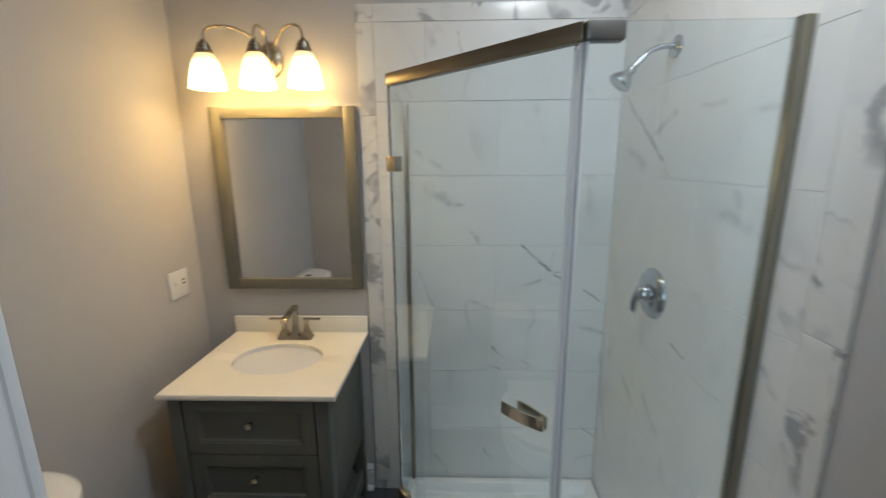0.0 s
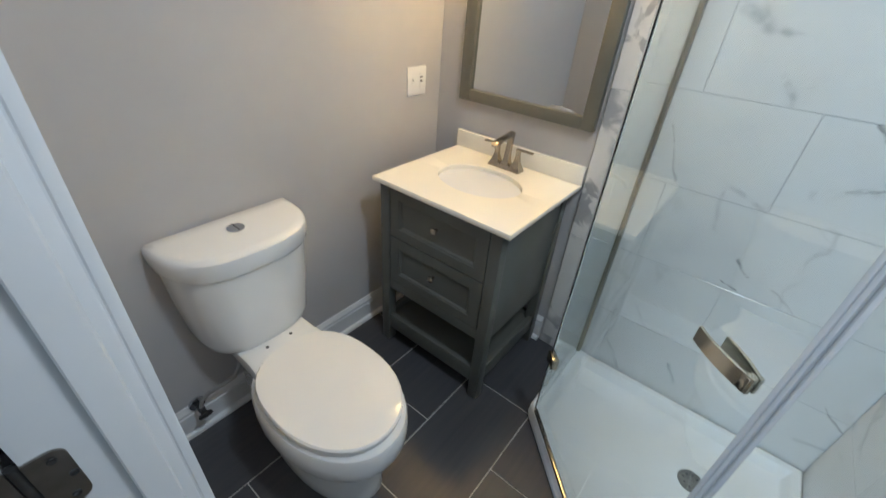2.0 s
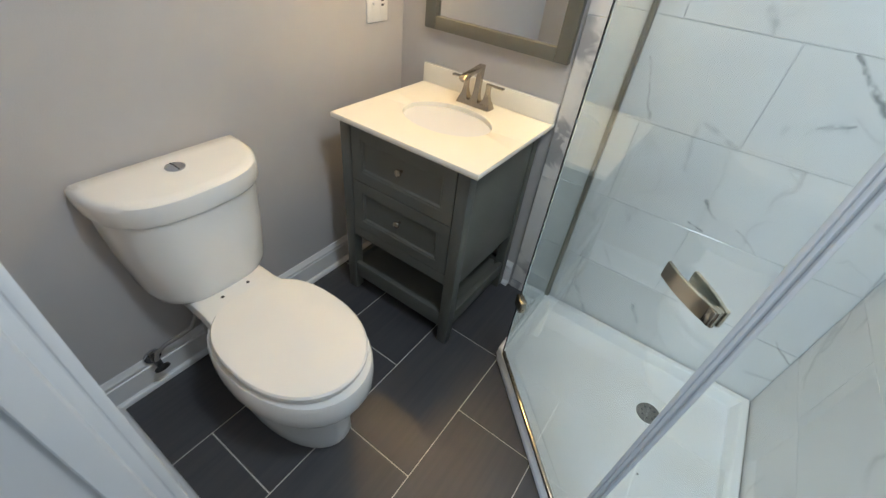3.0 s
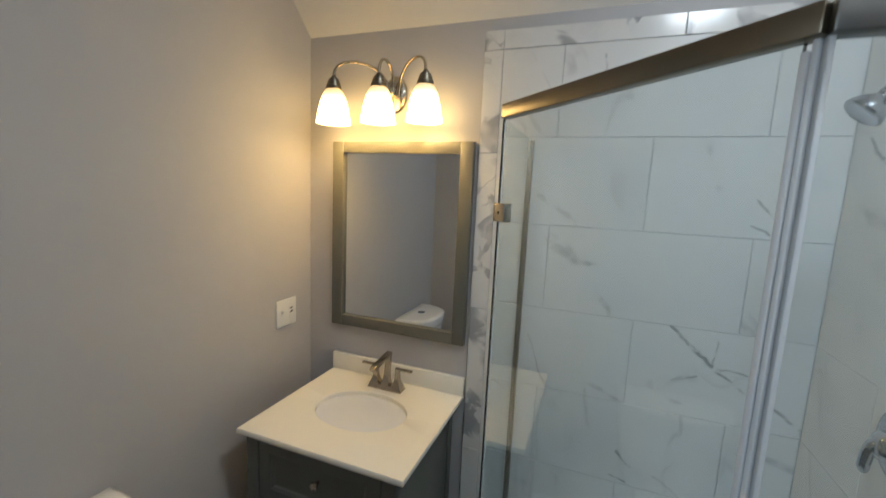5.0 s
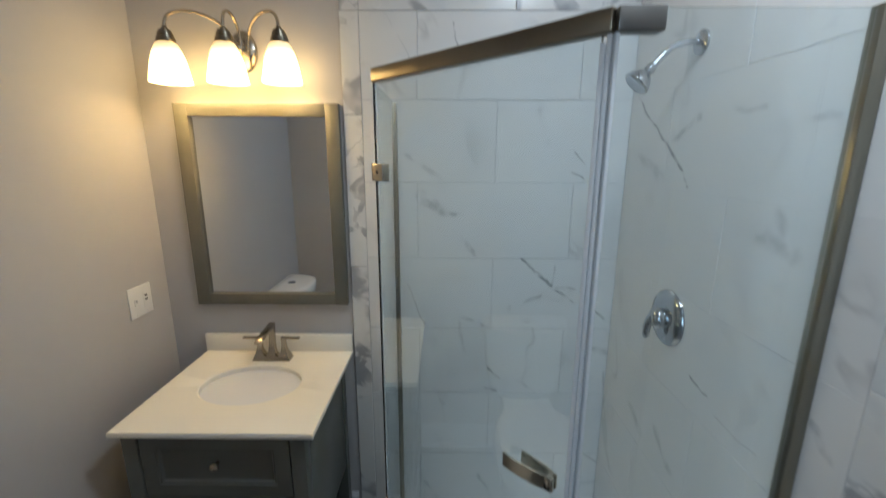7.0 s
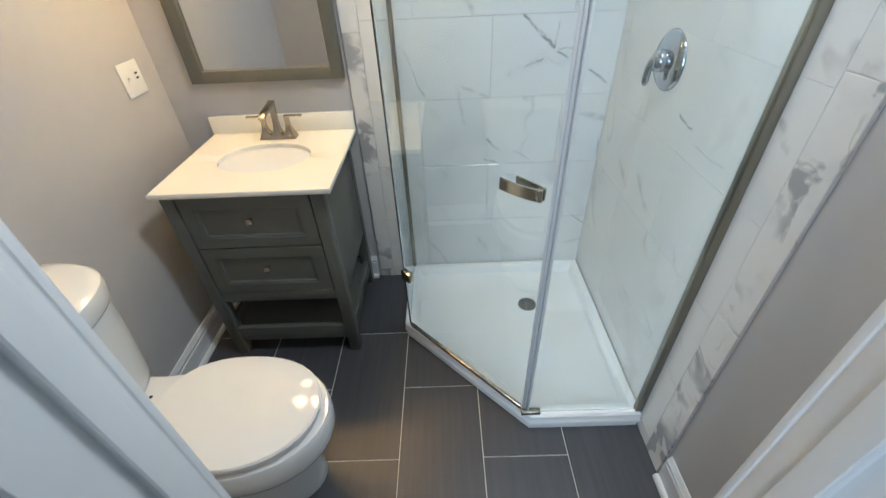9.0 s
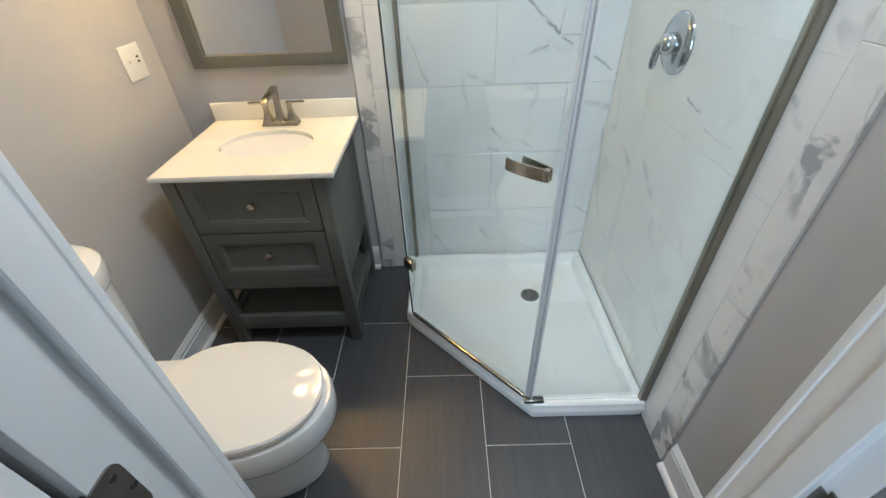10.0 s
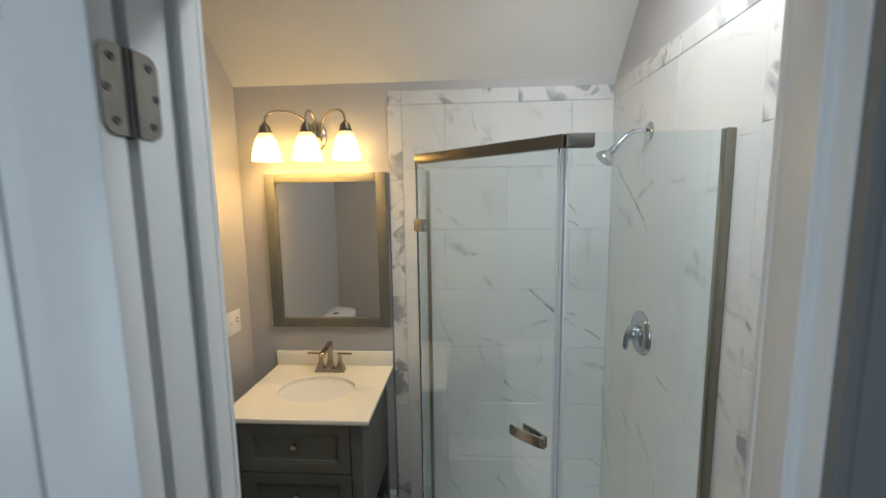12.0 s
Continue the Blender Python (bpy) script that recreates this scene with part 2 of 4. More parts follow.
RUBBER = mat("clear_grey_seal", (0.62, 0.64, 0.65), 0.25, 0.0)
PLATE = mottled("white_plate_plastic", (0.80, 0.79, 0.76), (0.82, 0.81, 0.78), 3, 0.3)
BRAID = mottled("braided_hose", (0.35, 0.35, 0.35), (0.5, 0.5, 0.5), 300, 0.4, 400, 0.0006, (1, 1, 1), 0, 0.8)
# dark valve metal; also painted shade of hinge groove, bolt holes and drain slots
BLACKMETAL_SHADE = mottled("dark_metal_and_shade", (0.05, 0.05, 0.05), (0.1, 0.1, 0.1), 40, 0.35, 0, 0, (1, 1, 1), 0, 0.7)
MIRROR = mat("mirror_glass", (0.74, 0.77, 0.79), 0.0, 1.0)
GLASS = mat("clear_shower_glass", (0.845, 0.925, 0.945), 0.0, 0.0, IOR=1.75, Transmission_Weight=1.0)
PANE = mat("window_glass", (1, 1, 1), 0.0, 0.0, IOR=1.45, Transmission_Weight=1.0)

SHADE = bpy.data.materials.new("lit_frosted_glass_shade")
SHADE.use_nodes = True
b_ = SHADE.node_tree.nodes["Principled BSDF"]
b_.inputs["Base Color"].default_value = (0.85, 0.83, 0.78, 1)
b_.inputs["Roughness"].default_value = 0.35
g_ = SHADE.node_tree.nodes.new("ShaderNodeNewGeometry")
s_ = SHADE.node_tree.nodes.new("ShaderNodeSeparateXYZ")
SHADE.node_tree.links.new(g_.outputs["Position"], s_.inputs[0])
r_ = SHADE.node_tree.nodes.new("ShaderNodeMapRange")
r_.inputs["From Min"].default_value, r_.inputs["From Max"].default_value = 2.05, 1.99
r_.inputs["To Min"].default_value, r_.inputs["To Max"].default_value = 0.10 * LAMP_STRENGTH, LAMP_STRENGTH
SHADE.node_tree.links.new(s_.outputs[2], r_.inputs["Value"])
b_.inputs["Emission Color"].default_value = (1.0, 0.645, 0.23, 1)
SHADE.node_tree.links.new(r_.outputs[0], b_.inputs["Emission Strength"])

BULB = mat("lit_bulb", (0.9, 0.88, 0.82), 0.3)
bsdf(BULB).inputs["Emission Color"].default_value = (1.0, 0.645, 0.25, 1)
bsdf(BULB).inputs["Emission Strength"].default_value = 7.0 * LAMP_STRENGTH

# ---- builders ----
BASE = {}


def thing(name, at, label, category, group="", kind=""):
    ob = new(name)
    ob.location = at
    ob.empty_display_size = 0.05
    BASE[ob] = Vector(at)
    return tagged(ob, label, category, group, kind)


def finish(bm, smooth):
    bmesh.ops.recalc_face_normals(bm, faces=bm.faces)
    for f in bm.faces:
        f.smooth = smooth
    if smooth:
        for e in bm.edges:
            if len(e.link_faces) == 2 and e.calc_face_angle(0) > 0.7:
                e.smooth = False


def part(name, bm, material, parent=None, label="", smooth=True):
    """Links a bmesh, drawn in world metres, as one mesh under its thing or part."""
    finish(bm, smooth)
    base = BASE.get(parent, Vector((0, 0, 0)))
    bmesh.ops.translate(bm, verts=bm.verts, vec=-base)
    me = bpy.data.meshes.new(name)
    bm.to_mesh(me)
    bm.free()
    me.materials.append(material)
    ob = new(name, me)
    if parent:
        ob.parent = parent
    BASE[ob] = base
    if label:
        ob["label"] = label
    return ob


def structure(name, bm, material, label, category, smooth=False):
    ob = part(name, bm, material, None, "", smooth)
    return tagged(ob, label, category, kind="structure")


def add_box(bm, x0, x1, y0, y1, z0, z1, bevel=0.0, seg=2):
    vs = [bm.verts.new((x, y, z)) for x in (x0, x1) for y in (y0, y1) for z in (z0, z1)]
    fs = [bm.faces.new([vs[i] for i in q]) for q in ((0, 1, 3, 2), (4, 6, 7, 5), (0, 4, 5, 1), (2, 3, 7, 6), (0, 2, 6, 4), (1, 5, 7, 3))]
    if bevel:
        es = list({e for f in fs for e in f.edges})
        bmesh.ops.bevel(bm, geom=es, offset=bevel, segments=seg, profile=0.5, affect="EDGES")
    return bm


def box(x0, x1, y0, y1, z0, z1, bevel=0.0, seg=2):
    return add_box(bmesh.new(), x0, x1, y0, y1, z0, z1, bevel, seg)


def rod(bm, pts, r, n=12, cap=True):
    """A round rod along points; r is one radius or one for each point."""
    pts = [Vector(p) for p in pts]
    rs = r if isinstance(r, (list, tuple)) else [r] * len(pts)
    up = None
    rings = []
    for i, p in enumerate(pts):
        d = (pts[min(i + 1, len(pts) - 1)] - pts[max(i - 1, 0)]).normalized()
        if up is None:
            up = d.orthogonal().normalized()
        up = (up - d * up.dot(d)).normalized()
        side = d.cross(up)
        rings.append([bm.verts.new(p + rs[i] * (math.cos(a) * up + math.sin(a) * side)) for a in (2 * math.pi * k / n for k in range(n))])
    skin(bm, rings, cap)
    return bm


def skin(bm, rings, cap=True, closed=True):
    n = len(rings[0])
    for a, b in zip(rings, rings[1:]):
        for k in range(n if closed else n - 1):
            bm.faces.new((a[k], a[(k + 1) % n], b[(k + 1) % n], b[k]))
    if cap:
        bm.faces.new(rings[0][::-1])
        bm.faces.new(rings[-1])
    return bm


def lathe(profile, at, axis="z", n=28, cap=True, squash=(1, 1)):
    """Turns (radius, height) pairs round an axis through a point."""
    bm = bmesh.new()
    rings = []
    for r, h in profile:
        ring = []
        for k in range(n):
            a = 2 * math.pi * k / n
            u, v = r * squash[0] * math.cos(a), r * squash[1] * math.sin(a)
            p = {"z": (u, v, h), "x": (h, u, v), "y": (u, h, v)}[axis]
            ring.append(bm.verts.new(Vector(at) + Vector(p)))
        rings.append(ring)
    return skin(bm, rings, cap)


def loft(loops, cap=True):
    bm = bmesh.new()
    return skin(bm, [[bm.verts.new(p) for p in l] for l in loops], cap)


def prism(outline, z0, z1, bevel=0.0):
    """An upright slab with the given outline."""
    bm = loft([[(x, y, z) for x, y in outline] for z in (z0, z1)])
    if bevel:
        bmesh.ops.bevel(bm, geom=bm.edges[:], offset=bevel, segments=2, profile=0.5, affect="EDGES")
    return bm


def inset(poly, d):
    """A convex outline, counterclockwise, moved inward by d (one for all edges, or one for each)."""
    n = len(poly)
    ds = d if isinstance(d, (list, tuple)) else [d] * n
    lines = []
    for i in range(n):
        a, b = Vector(poly[i]), Vector(poly[(i + 1) % n])
        t = (b - a).normalized()
        nrm = Vector((-t.y, t.x))
        lines.append((a + nrm * ds[i], t))
    out = []
    for i in range(n):
        (p, t), (q, u) = lines[i - 1], lines[i]
        c = t.x * u.y - t.y * u.x
        s = ((q.x - p.x) * u.y - (q.y - p.y) * u.x) / c
        out.append((p.x + t.x * s, p.y + t.y * s))
    return out


def profile_run(profile, a, b, normal):
    """A moulding: (depth, height) pairs pushed from a to b along a wall that faces normal."""
    nx, ny = normal
    loops = [[(p[0] + nx * d, p[1] + ny * d, h) for d, h in profile] for p in (a, b)]
    return loft(loops)


# ---- the room's shell ----
BACK, LEFT, RIGHT, FRONT, HALLY = 0.0, 0.0, 1.88, -1.52, -1.638
OL, OR, OTOP = 0.826, 1.561, 2.05
DX0 = 0.811
SLOPE_Z, FLAT_Z = 2.315, 2.70
wall_left = structure("wall_left", box(LEFT - 0.12, LEFT, HALLY, BACK + 0.12, -0.05, 2.9), WALL, "warm grey painted wall beside toilet and vanity", "wall")
wall_back = structure("wall_back", box(LEFT, RIGHT, BACK, BACK + 0.12, -0.05, 2.9), WALL, "warm grey painted wall behind vanity and shower", "wall")
wall_right = structure("wall_right", box(RIGHT, RIGHT + 0.12, HALLY, BACK + 0.12, -0.05, 2.9), WALL, "warm grey painted wall beside the shower", "wall")
bm = box(LEFT, OL - 0.018, HALLY, FRONT, -0.05, 2.9)
add_box(bm, OR + 0.018, RIGHT, HALLY, FRONT, -0.05, 2.9)
add_box(bm, OL - 0.018, OR + 0.018, HALLY, FRONT, OTOP + 0.018, 2.9)
wall_front = structure("wall_front", bm, WALL, "warm grey painted wall round the doorway", "wall")
bm = bmesh.new()
d = SLOPE_Z - FLAT_Z
sect = [(0.0, SLOPE_Z), (d, FLAT_Z), (FRONT, FLAT_Z), (FRONT, FLAT_Z + 0.1), (0.0, FLAT_Z + 0.1)]
skin(bm, [[bm.verts.new((x, y, z)) for y, z in sect] for x in (LEFT, RIGHT)])
ceiling = structure("ceiling", bm, CEIL, "white painted ceiling sloping down to the back wall", "ceiling")
floor = structure("floor", box(LEFT, RIGHT, HALLY, BACK, -0.06, -0.003), GROUT, "dark slate tiled bathroom floor with pale grout", "floor")

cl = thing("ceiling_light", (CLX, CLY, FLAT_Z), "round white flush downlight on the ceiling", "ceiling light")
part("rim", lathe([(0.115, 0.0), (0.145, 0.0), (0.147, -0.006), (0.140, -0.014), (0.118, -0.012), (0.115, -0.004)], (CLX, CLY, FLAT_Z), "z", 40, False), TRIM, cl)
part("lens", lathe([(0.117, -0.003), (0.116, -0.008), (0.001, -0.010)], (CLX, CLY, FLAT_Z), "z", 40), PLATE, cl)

# hall behind the camera; its unseen shell and windows are made up
HX0, HX1, HY = -1.4, 3.2, -4.2
structure("hall_floor", box(HX0, HX1, HY, HALLY, -0.06, -0.002), HALLFLOOR, "brown wooden floor of the hall", "floor")
structure("hall_ceiling", box(HX0, HX1, HY, HALLY, 2.7, 2.8), CEIL, "white painted ceiling of the hall", "ceiling")


def window_wall(name, n, axis, c0, c1, a0, a1, w0, w1, z0, z1):
    """A hall wall between c0 and c1 across, a0 to a1 along, with an added, unseen framed window from w0 to w1."""
    def slab(bm, p0, p1, q0, q1, r0, r1, bevel=0.0):
        return add_box(bm, p0, p1, q0, q1, r0, r1, bevel) if axis == "y" else add_box(bm, q0, q1, p0, p1, r0, r1, bevel)

    bm = slab(bmesh.new(), c0, c1, a0, w0, -0.05, 2.8)
    slab(bm, c0, c1, w1, a1, -0.05, 2.8)
    slab(bm, c0, c1, w0, w1, -0.05, z0)
    slab(bm, c0, c1, w0, w1, z1, 2.8)
    structure(name, bm, HALL, "grey painted hall wall with an added, unseen window", "wall")
    win = structure("window_" + n, slab(bmesh.new(), c0 + 0.002, c1 - 0.002, w0, w1, z0, z0 + 0.02, 0.004), TRIM, "unseen white framed hall window, added to let in daylight", "window")
    m = (c0 + c1) / 2
    co = m + (0.015 if m > 0 else -0.04)
    for p0, p1, q0, q1 in ((w0, w0 + 0.05, z0 + 0.02, z1), (w1 - 0.05, w1, z0 + 0.02, z1), (w0 + 0.05, w1 - 0.05, z1 - 0.05, z1), (w0 + 0.05, w1 - 0.05, z0 + 0.021, z0 + 0.07)):
        part("window_frame", slab(bmesh.new(), co, co + 0.025, p0, p1, q0, q1, 0.003), TRIM, win, smooth=False)
    pane = part("pane", slab(bmesh.new(), co + 0.008, co + 0.013, w0 + 0.05, w1 - 0.05, z0 + 0.07, z1 - 0.05), PANE, win, smooth=False)
    pane.visible_shadow = False


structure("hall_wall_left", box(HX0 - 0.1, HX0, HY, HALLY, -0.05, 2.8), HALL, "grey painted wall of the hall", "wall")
window_wall("hall_wall_right", "1", "y", HX1, HX1 + 0.1, HY, HALLY, -3.7, -2.2, 0.75, 2.25)
window_wall("hall_wall_back", "2", "x", HY - 0.1, HY, HX0 - 0.1, HX1 + 0.1, -1.27, 0.67, 0.5, 2.5)
bm = box(HX0, LEFT - 0.12, HALLY, HALLY + 0.1, -0.05, 2.8)
add_box(bm, RIGHT + 0.12, HX1, HALLY, HALLY + 0.1, -0.05, 2.8)
# dark strip and skin by the lining: shade on this face put in as paint
add_box(bm, OR + 0.0035, OR + 0.0175, -1.640, -1.6255, 0, 2.05)
add_box(bm, OR + 0.0176, RIGHT + 0.119, HALLY - 0.006, HALLY - 0.0005, -0.05, 2.8)
structure("hall_wall_front", bm, HALL, "grey hall wall beside the bathroom, with doorway shade painted dark", "wall")

# ---- doorway: lining, stops, casing and the open door ----
STOP0 = -1.578
frame_1 = structure("door_frame", box(DX0 - 0.003, OL, HALLY - 0.002, FRONT + 0.002, 0, OTOP, 0.0015), TRIM, "white painted door lining with stops", "door frame", True)
part("lining", box(OR, OR + 0.017, -1.625, FRONT + 0.002, 0, OTOP, 0.0015), TRIM, frame_1)
part("lining", box(OL, OR, HALLY - 0.002, FRONT + 0.002, OTOP, OTOP + 0.017, 0.0015), TRIM, frame_1)
part("stop", box(OL, OR, STOP0, FRONT, OTOP - 0.011, OTOP, 0.003), TRIM, frame_1)


def stop_bead(x, way, s0):
    """A door stop with eased edges, and the lining's rounded corner towards the bathroom."""
    sect = [(0, s0), (0.011, s0), (0.013, s0 + 0.002), (0.013, s0 + 0.030), (0.0115, s0 + 0.034), (0.006, s0 + 0.036), (0.0025, s0 + 0.037), (0.0022, FRONT - 0.010), (0.0005, FRONT - 0.008), (0.0005, FRONT - 0.006), (0.0022, FRONT - 0.004), (0.0020, FRONT + 0.003), (0, FRONT + 0.007)]
    return loft([[(x + way * w, y, z) for w, y in sect] for z in (0, OTOP - 0.011)])


part("stop", stop_bead(OL, 1, STOP0), TRIM, frame_1)
part("stop", stop_bead(OR, -1, -1.596), TRIM, frame_1)

DY0, DY1 = -1.684, -1.652
door = thing("door", (0.45, -1.68, 0.008), "white painted panel door folded back against the hall wall", "door")
px0, px1 = 0.111, 0.823
part("stile", box(px1 - 0.085, px1, DY0, DY1, 0.008, 2.035, 0.002), TRIM, door)
part("stile", box(px0, px0 + 0.085, DY0, DY1, 0.008, 2.035, 0.002), TRIM, door)
for z0, z1 in ((0.008, 0.22), (0.92, 1.06), (1.93, 2.035)):
    part("rail", box(px0 + 0.085, px1 - 0.085, DY0 + 0.0005, DY1 - 0.0005, z0, z1), TRIM, door)
for z0, z1 in ((0.22, 0.92), (1.06, 1.93)):
    bm = box(px0 + 0.085, px1 - 0.085, DY0 + 0.009, DY1 - 0.009, z0, z1)
    add_box(bm, px0 + 0.12, px1 - 0.12, DY0 + 0.003, DY1 - 0.003, z0 + 0.035, z1 - 0.035, 0.006)
    part("panel", bm, TRIM, door)


def hinge_leaf(y0, y1, z, x, sgn):
    """A leaf with rounded outer corners, in the plane of the lining."""
    out = []
    yo, yi = (y1, y0) if sgn > 0 else (y0, y1)
    r, h = 0.014, 0.045
    for cz, a0 in ((z + h - r, 90), (z - h + r, 0)):
        for k in range(6):
            a = radians(a0 - 18 * k) if sgn > 0 else radians(180 - a0 + 18 * k)
            out.append((yo - sgn * r + r * math.cos(a), cz + r * math.sin(a)))
    out = [(yi, z + h)] + out + [(yi, z - h)]
    return loft([[(x + dx, y, zz) for y, zz in out] for dx in (0, 0.0025)])


for hz in (1.865, 1.056, 0.26):
    hinge = thing("door_hinge", (OL, -1.645, hz), "dull steel butt hinge on the white lining", "hinge", "hinges of the bathroom door")
    lj = part("leaf", hinge_leaf(-1.640, -1.607, hz, OL, 1), STEEL, hinge)
    ld = part("leaf", hinge_leaf(-1.679, -1.651, hz, OL - 0.003, -1), STEEL, hinge)
    # blackened knuckle: the deep groove's shade is put into its colour
    part("knuckle", rod(bmesh.new(), [(OL - 0.004, -1.6455, hz - 0.045), (OL - 0.004, -1.6455, hz + 0.045)], 0.0055), BLACKMETAL_SHADE, hinge)
    for y, leaf, x in ((-1.616, lj, OL + 0.0025), (-1.669, ld, OL - 0.0005)):
        for dz in (-0.031, 0.0, 0.031):
            yy = y + (0.004 if dz == 0 else -0.004) * (1 if y > -1.64 else -1)
            part("screw", lathe([(0.0045, 0.0), (0.004, 0.0012), (0.001, 0.0004)], (x, yy, hz + dz), "x", 10), BLACKMETAL_SHADE, leaf)

strike = thing("strike_plate", (OR - 0.001, -1.60, 0.955), "dark bronze strike plate on the white lining", "strike plate")
bm = box(OR - 0.0025, OR - 0.0003, -1.624, -1.5965, 0.922, 0.988)
bmesh.ops.bevel(bm, geom=[e for e in bm.edges if abs(e.verts[0].co.x - e.verts[1].co.x) > 0.001], offset=0.010, segments=4, affect="EDGES")
part("plate", bm, STEEL, strike)
# flat near-black hexagon; the latch hole's shade is painted, not cut
part("latch_hole", lathe([(0.013, 0.0), (0.001, -0.0004)], (OR - 0.0026, -1.610, 0.955), "x", 6, True, (0.8, 1.1)), DARK, strike, smooth=False)

# ---- baseboards ----
BB = [(0.001, 0.0), (0.030, 0.0), (0.030, 0.008), (0.026, 0.016), (0.018, 0.021), (0.0145, 0.0215), (0.0145, 0.100), (0.0110, 0.103), (0.0110, 0.110), (0.0145, 0.113), (0.0145, 0.119), (0.010, 0.124), (0.008, 0.134), (0.004, 0.140), (0.001, 0.140)]
structure("baseboard_left", profile_run(BB, (LEFT, FRONT), (LEFT, BACK), (1, 0)), TRIM, "white moulded baseboard along the toilet wall", "baseboard", True)
structure("baseboard_back", profile_run(BB, (0.031, BACK), (0.765, BACK), (0, -1)), TRIM, "white moulded baseboard behind the vanity", "baseboard", True)
structure("baseboard_right", profile_run(BB, (RIGHT, -1.13), (RIGHT, FRONT), (-1, 0)), TRIM, "white moulded baseboard beside the tiled shower wall", "baseboard", True)
structure("baseboard_front", profile_run(BB, (0.031, FRONT), (0.74, FRONT), (0, 1)), TRIM, "white moulded baseboard beside the doorway", "baseboard", True)

# ---- vanity ----
CT = 0.868
vanity = thing("vanity_cabinet", (0.45, -0.28, 0), "grey green painted vanity cabinet with two drawers and open shelf", "cabinet")
VX0, VX1, VY0, VY1 = 0.160, 0.735, -0.535, -0.02
LEG = 0.047
for lx in (VX0, VX1 - LEG):
    for ly in (VY0, VY1 - LEG):
        part("leg", box(lx, lx + LEG, ly, ly + LEG, 0, CT - 0.02, 0.003), CAB, vanity)
B0 = 0.333
part("back_panel", box(VX0 + LEG, VX1 - LEG, VY1 - 0.02, VY1 - 0.005, B0, CT - 0.02), CAB, vanity, smooth=False)
part("bottom_panel", box(VX0 + LEG, VX1 - LEG, VY0 + 0.03, VY1 - 0.02, B0, B0 + 0.015), CAB, vanity, smooth=False)
# near-black sheet: shade in the gaps round the drawers, put in as colour
part("inner_carcass", box(VX0 + LEG + 0.001, VX1 - LEG - 0.001, VY0 + 0.028, VY0 + 0.03, B0 + 0.016, CT - 0.021), GAP_SHADE, vanity, smooth=False)
for sx, w in ((VX0, 1), (VX1, -1)):
    xo, xi = sorted((sx + w * 0.005, sx + w * 0.018))
    part("side_panel", box(xo, xi, VY0 + LEG, VY1 - LEG, B0, CT - 0.02, 0.0015), CAB, vanity)
for ly, name in ((VY0 + 0.006, "front_rail"), (VY1 - 0.03, "back_rail")):
    part(name, box(VX0 + LEG, VX1 - LEG, ly, ly + 0.020, B0 - 0.002, B0 + 0.050, 0.002), CAB, vanity)
    part("shelf_rail", box(VX0 + LEG, VX1 - LEG, ly, ly + 0.022, 0.085, 0.165, 0.002), CAB, vanity)
for lx in (VX0 + 0.006, VX1 - 0.028):
    part("shelf_rail", box(lx, lx + 0.022, VY0 + LEG, VY1 - LEG, 0.085, 0.165, 0.002), CAB, vanity)
part("shelf", box(VX0 + 0.028, VX1 - 0.028, VY0 + 0.028, VY1 - 0.03, 0.12, 0.14), CAB, vanity, smooth=False)


def drawer(z0, z1, knob_z):
    x0, x1 = VX0 + LEG + 0.0045, VX1 - LEG - 0.0045
    f, bk = VY0 + 0.004, VY0 + 0.024
    bm = bmesh.new()
    loops = []
    for ins, y in ((0.0, bk), (0.0, f + 0.001), (0.001, f), (0.047, f), (0.049, f + 0.003), (0.055, f + 0.003), (0.060, f + 0.010), (0.066, f + 0.011)):
        insz = ins * 0.92
        loops.append([bm.verts.new(p) for p in ((x0 + ins, y, z0 + insz), (x1 - ins, y, z0 + insz), (x1 - ins, y, z1 - insz), (x0 + ins, y, z1 - insz))])
    skin(bm, loops)
    ob = part("drawer", bm, CAB, vanity, smooth=False)
    kx = (x0 + x1) / 2
    part("knob", lathe([(0.006, 0.0), (0.005, -0.012), (0.012, -0.016), (0.0145, -0.021), (0.013, -0.026), (0.006, -0.029), (0.001, -0.0295)], (kx, f + 0.011, knob_z), "y", 18), NICKEL, ob, "brushed nickel knob")


drawer(0.616, CT - 0.032, 0.735)
drawer(0.386, 0.610, 0.510)

top = thing("countertop", (0.45, -0.28, CT - 0.02), "cream cultured marble vanity top with oval basin", "countertop")
TX0, TX1, TY0, TY1 = 0.143, 0.772, -0.560, -0.001
BX, BY, BA, BB_ = 0.455, -0.278, 0.179, 0.135
NB = 64
bm = bmesh.new()


def rect_point(a):
    """Where the way a from the basin's centre leaves the top's outline."""
    c, s = math.cos(a), math.sin(a)
    k = min(((TX1 - BX) if c > 0 else (TX0 - BX)) / c if abs(c) > 1e-6 else 9, ((TY1 - BY) if s > 0 else (TY0 - BY)) / s if abs(s) > 1e-6 else 9)
    return BX + c * k, BY + s * k


angs = [2 * math.pi * k / NB for k in range(NB)]
for cx, cy in ((TX0, TY0), (TX1, TY0), (TX1, TY1), (TX0, TY1)):
    a = math.atan2(cy - BY, cx - BX) % (2 * math.pi)
    i = min(range(NB), key=lambda k: abs(angs[k] - a))
    angs[i] = a
rim = lambda s, z: [bm.verts.new((BX + BA * s * math.cos(a), BY + BB_ * s * math.sin(a), z)) for a in angs]
edge = lambda q, z: [bm.verts.new((BX + (rect_point(a)[0] - BX) * q, BY + (rect_point(a)[1] - BY) * q, z)) for a in angs]
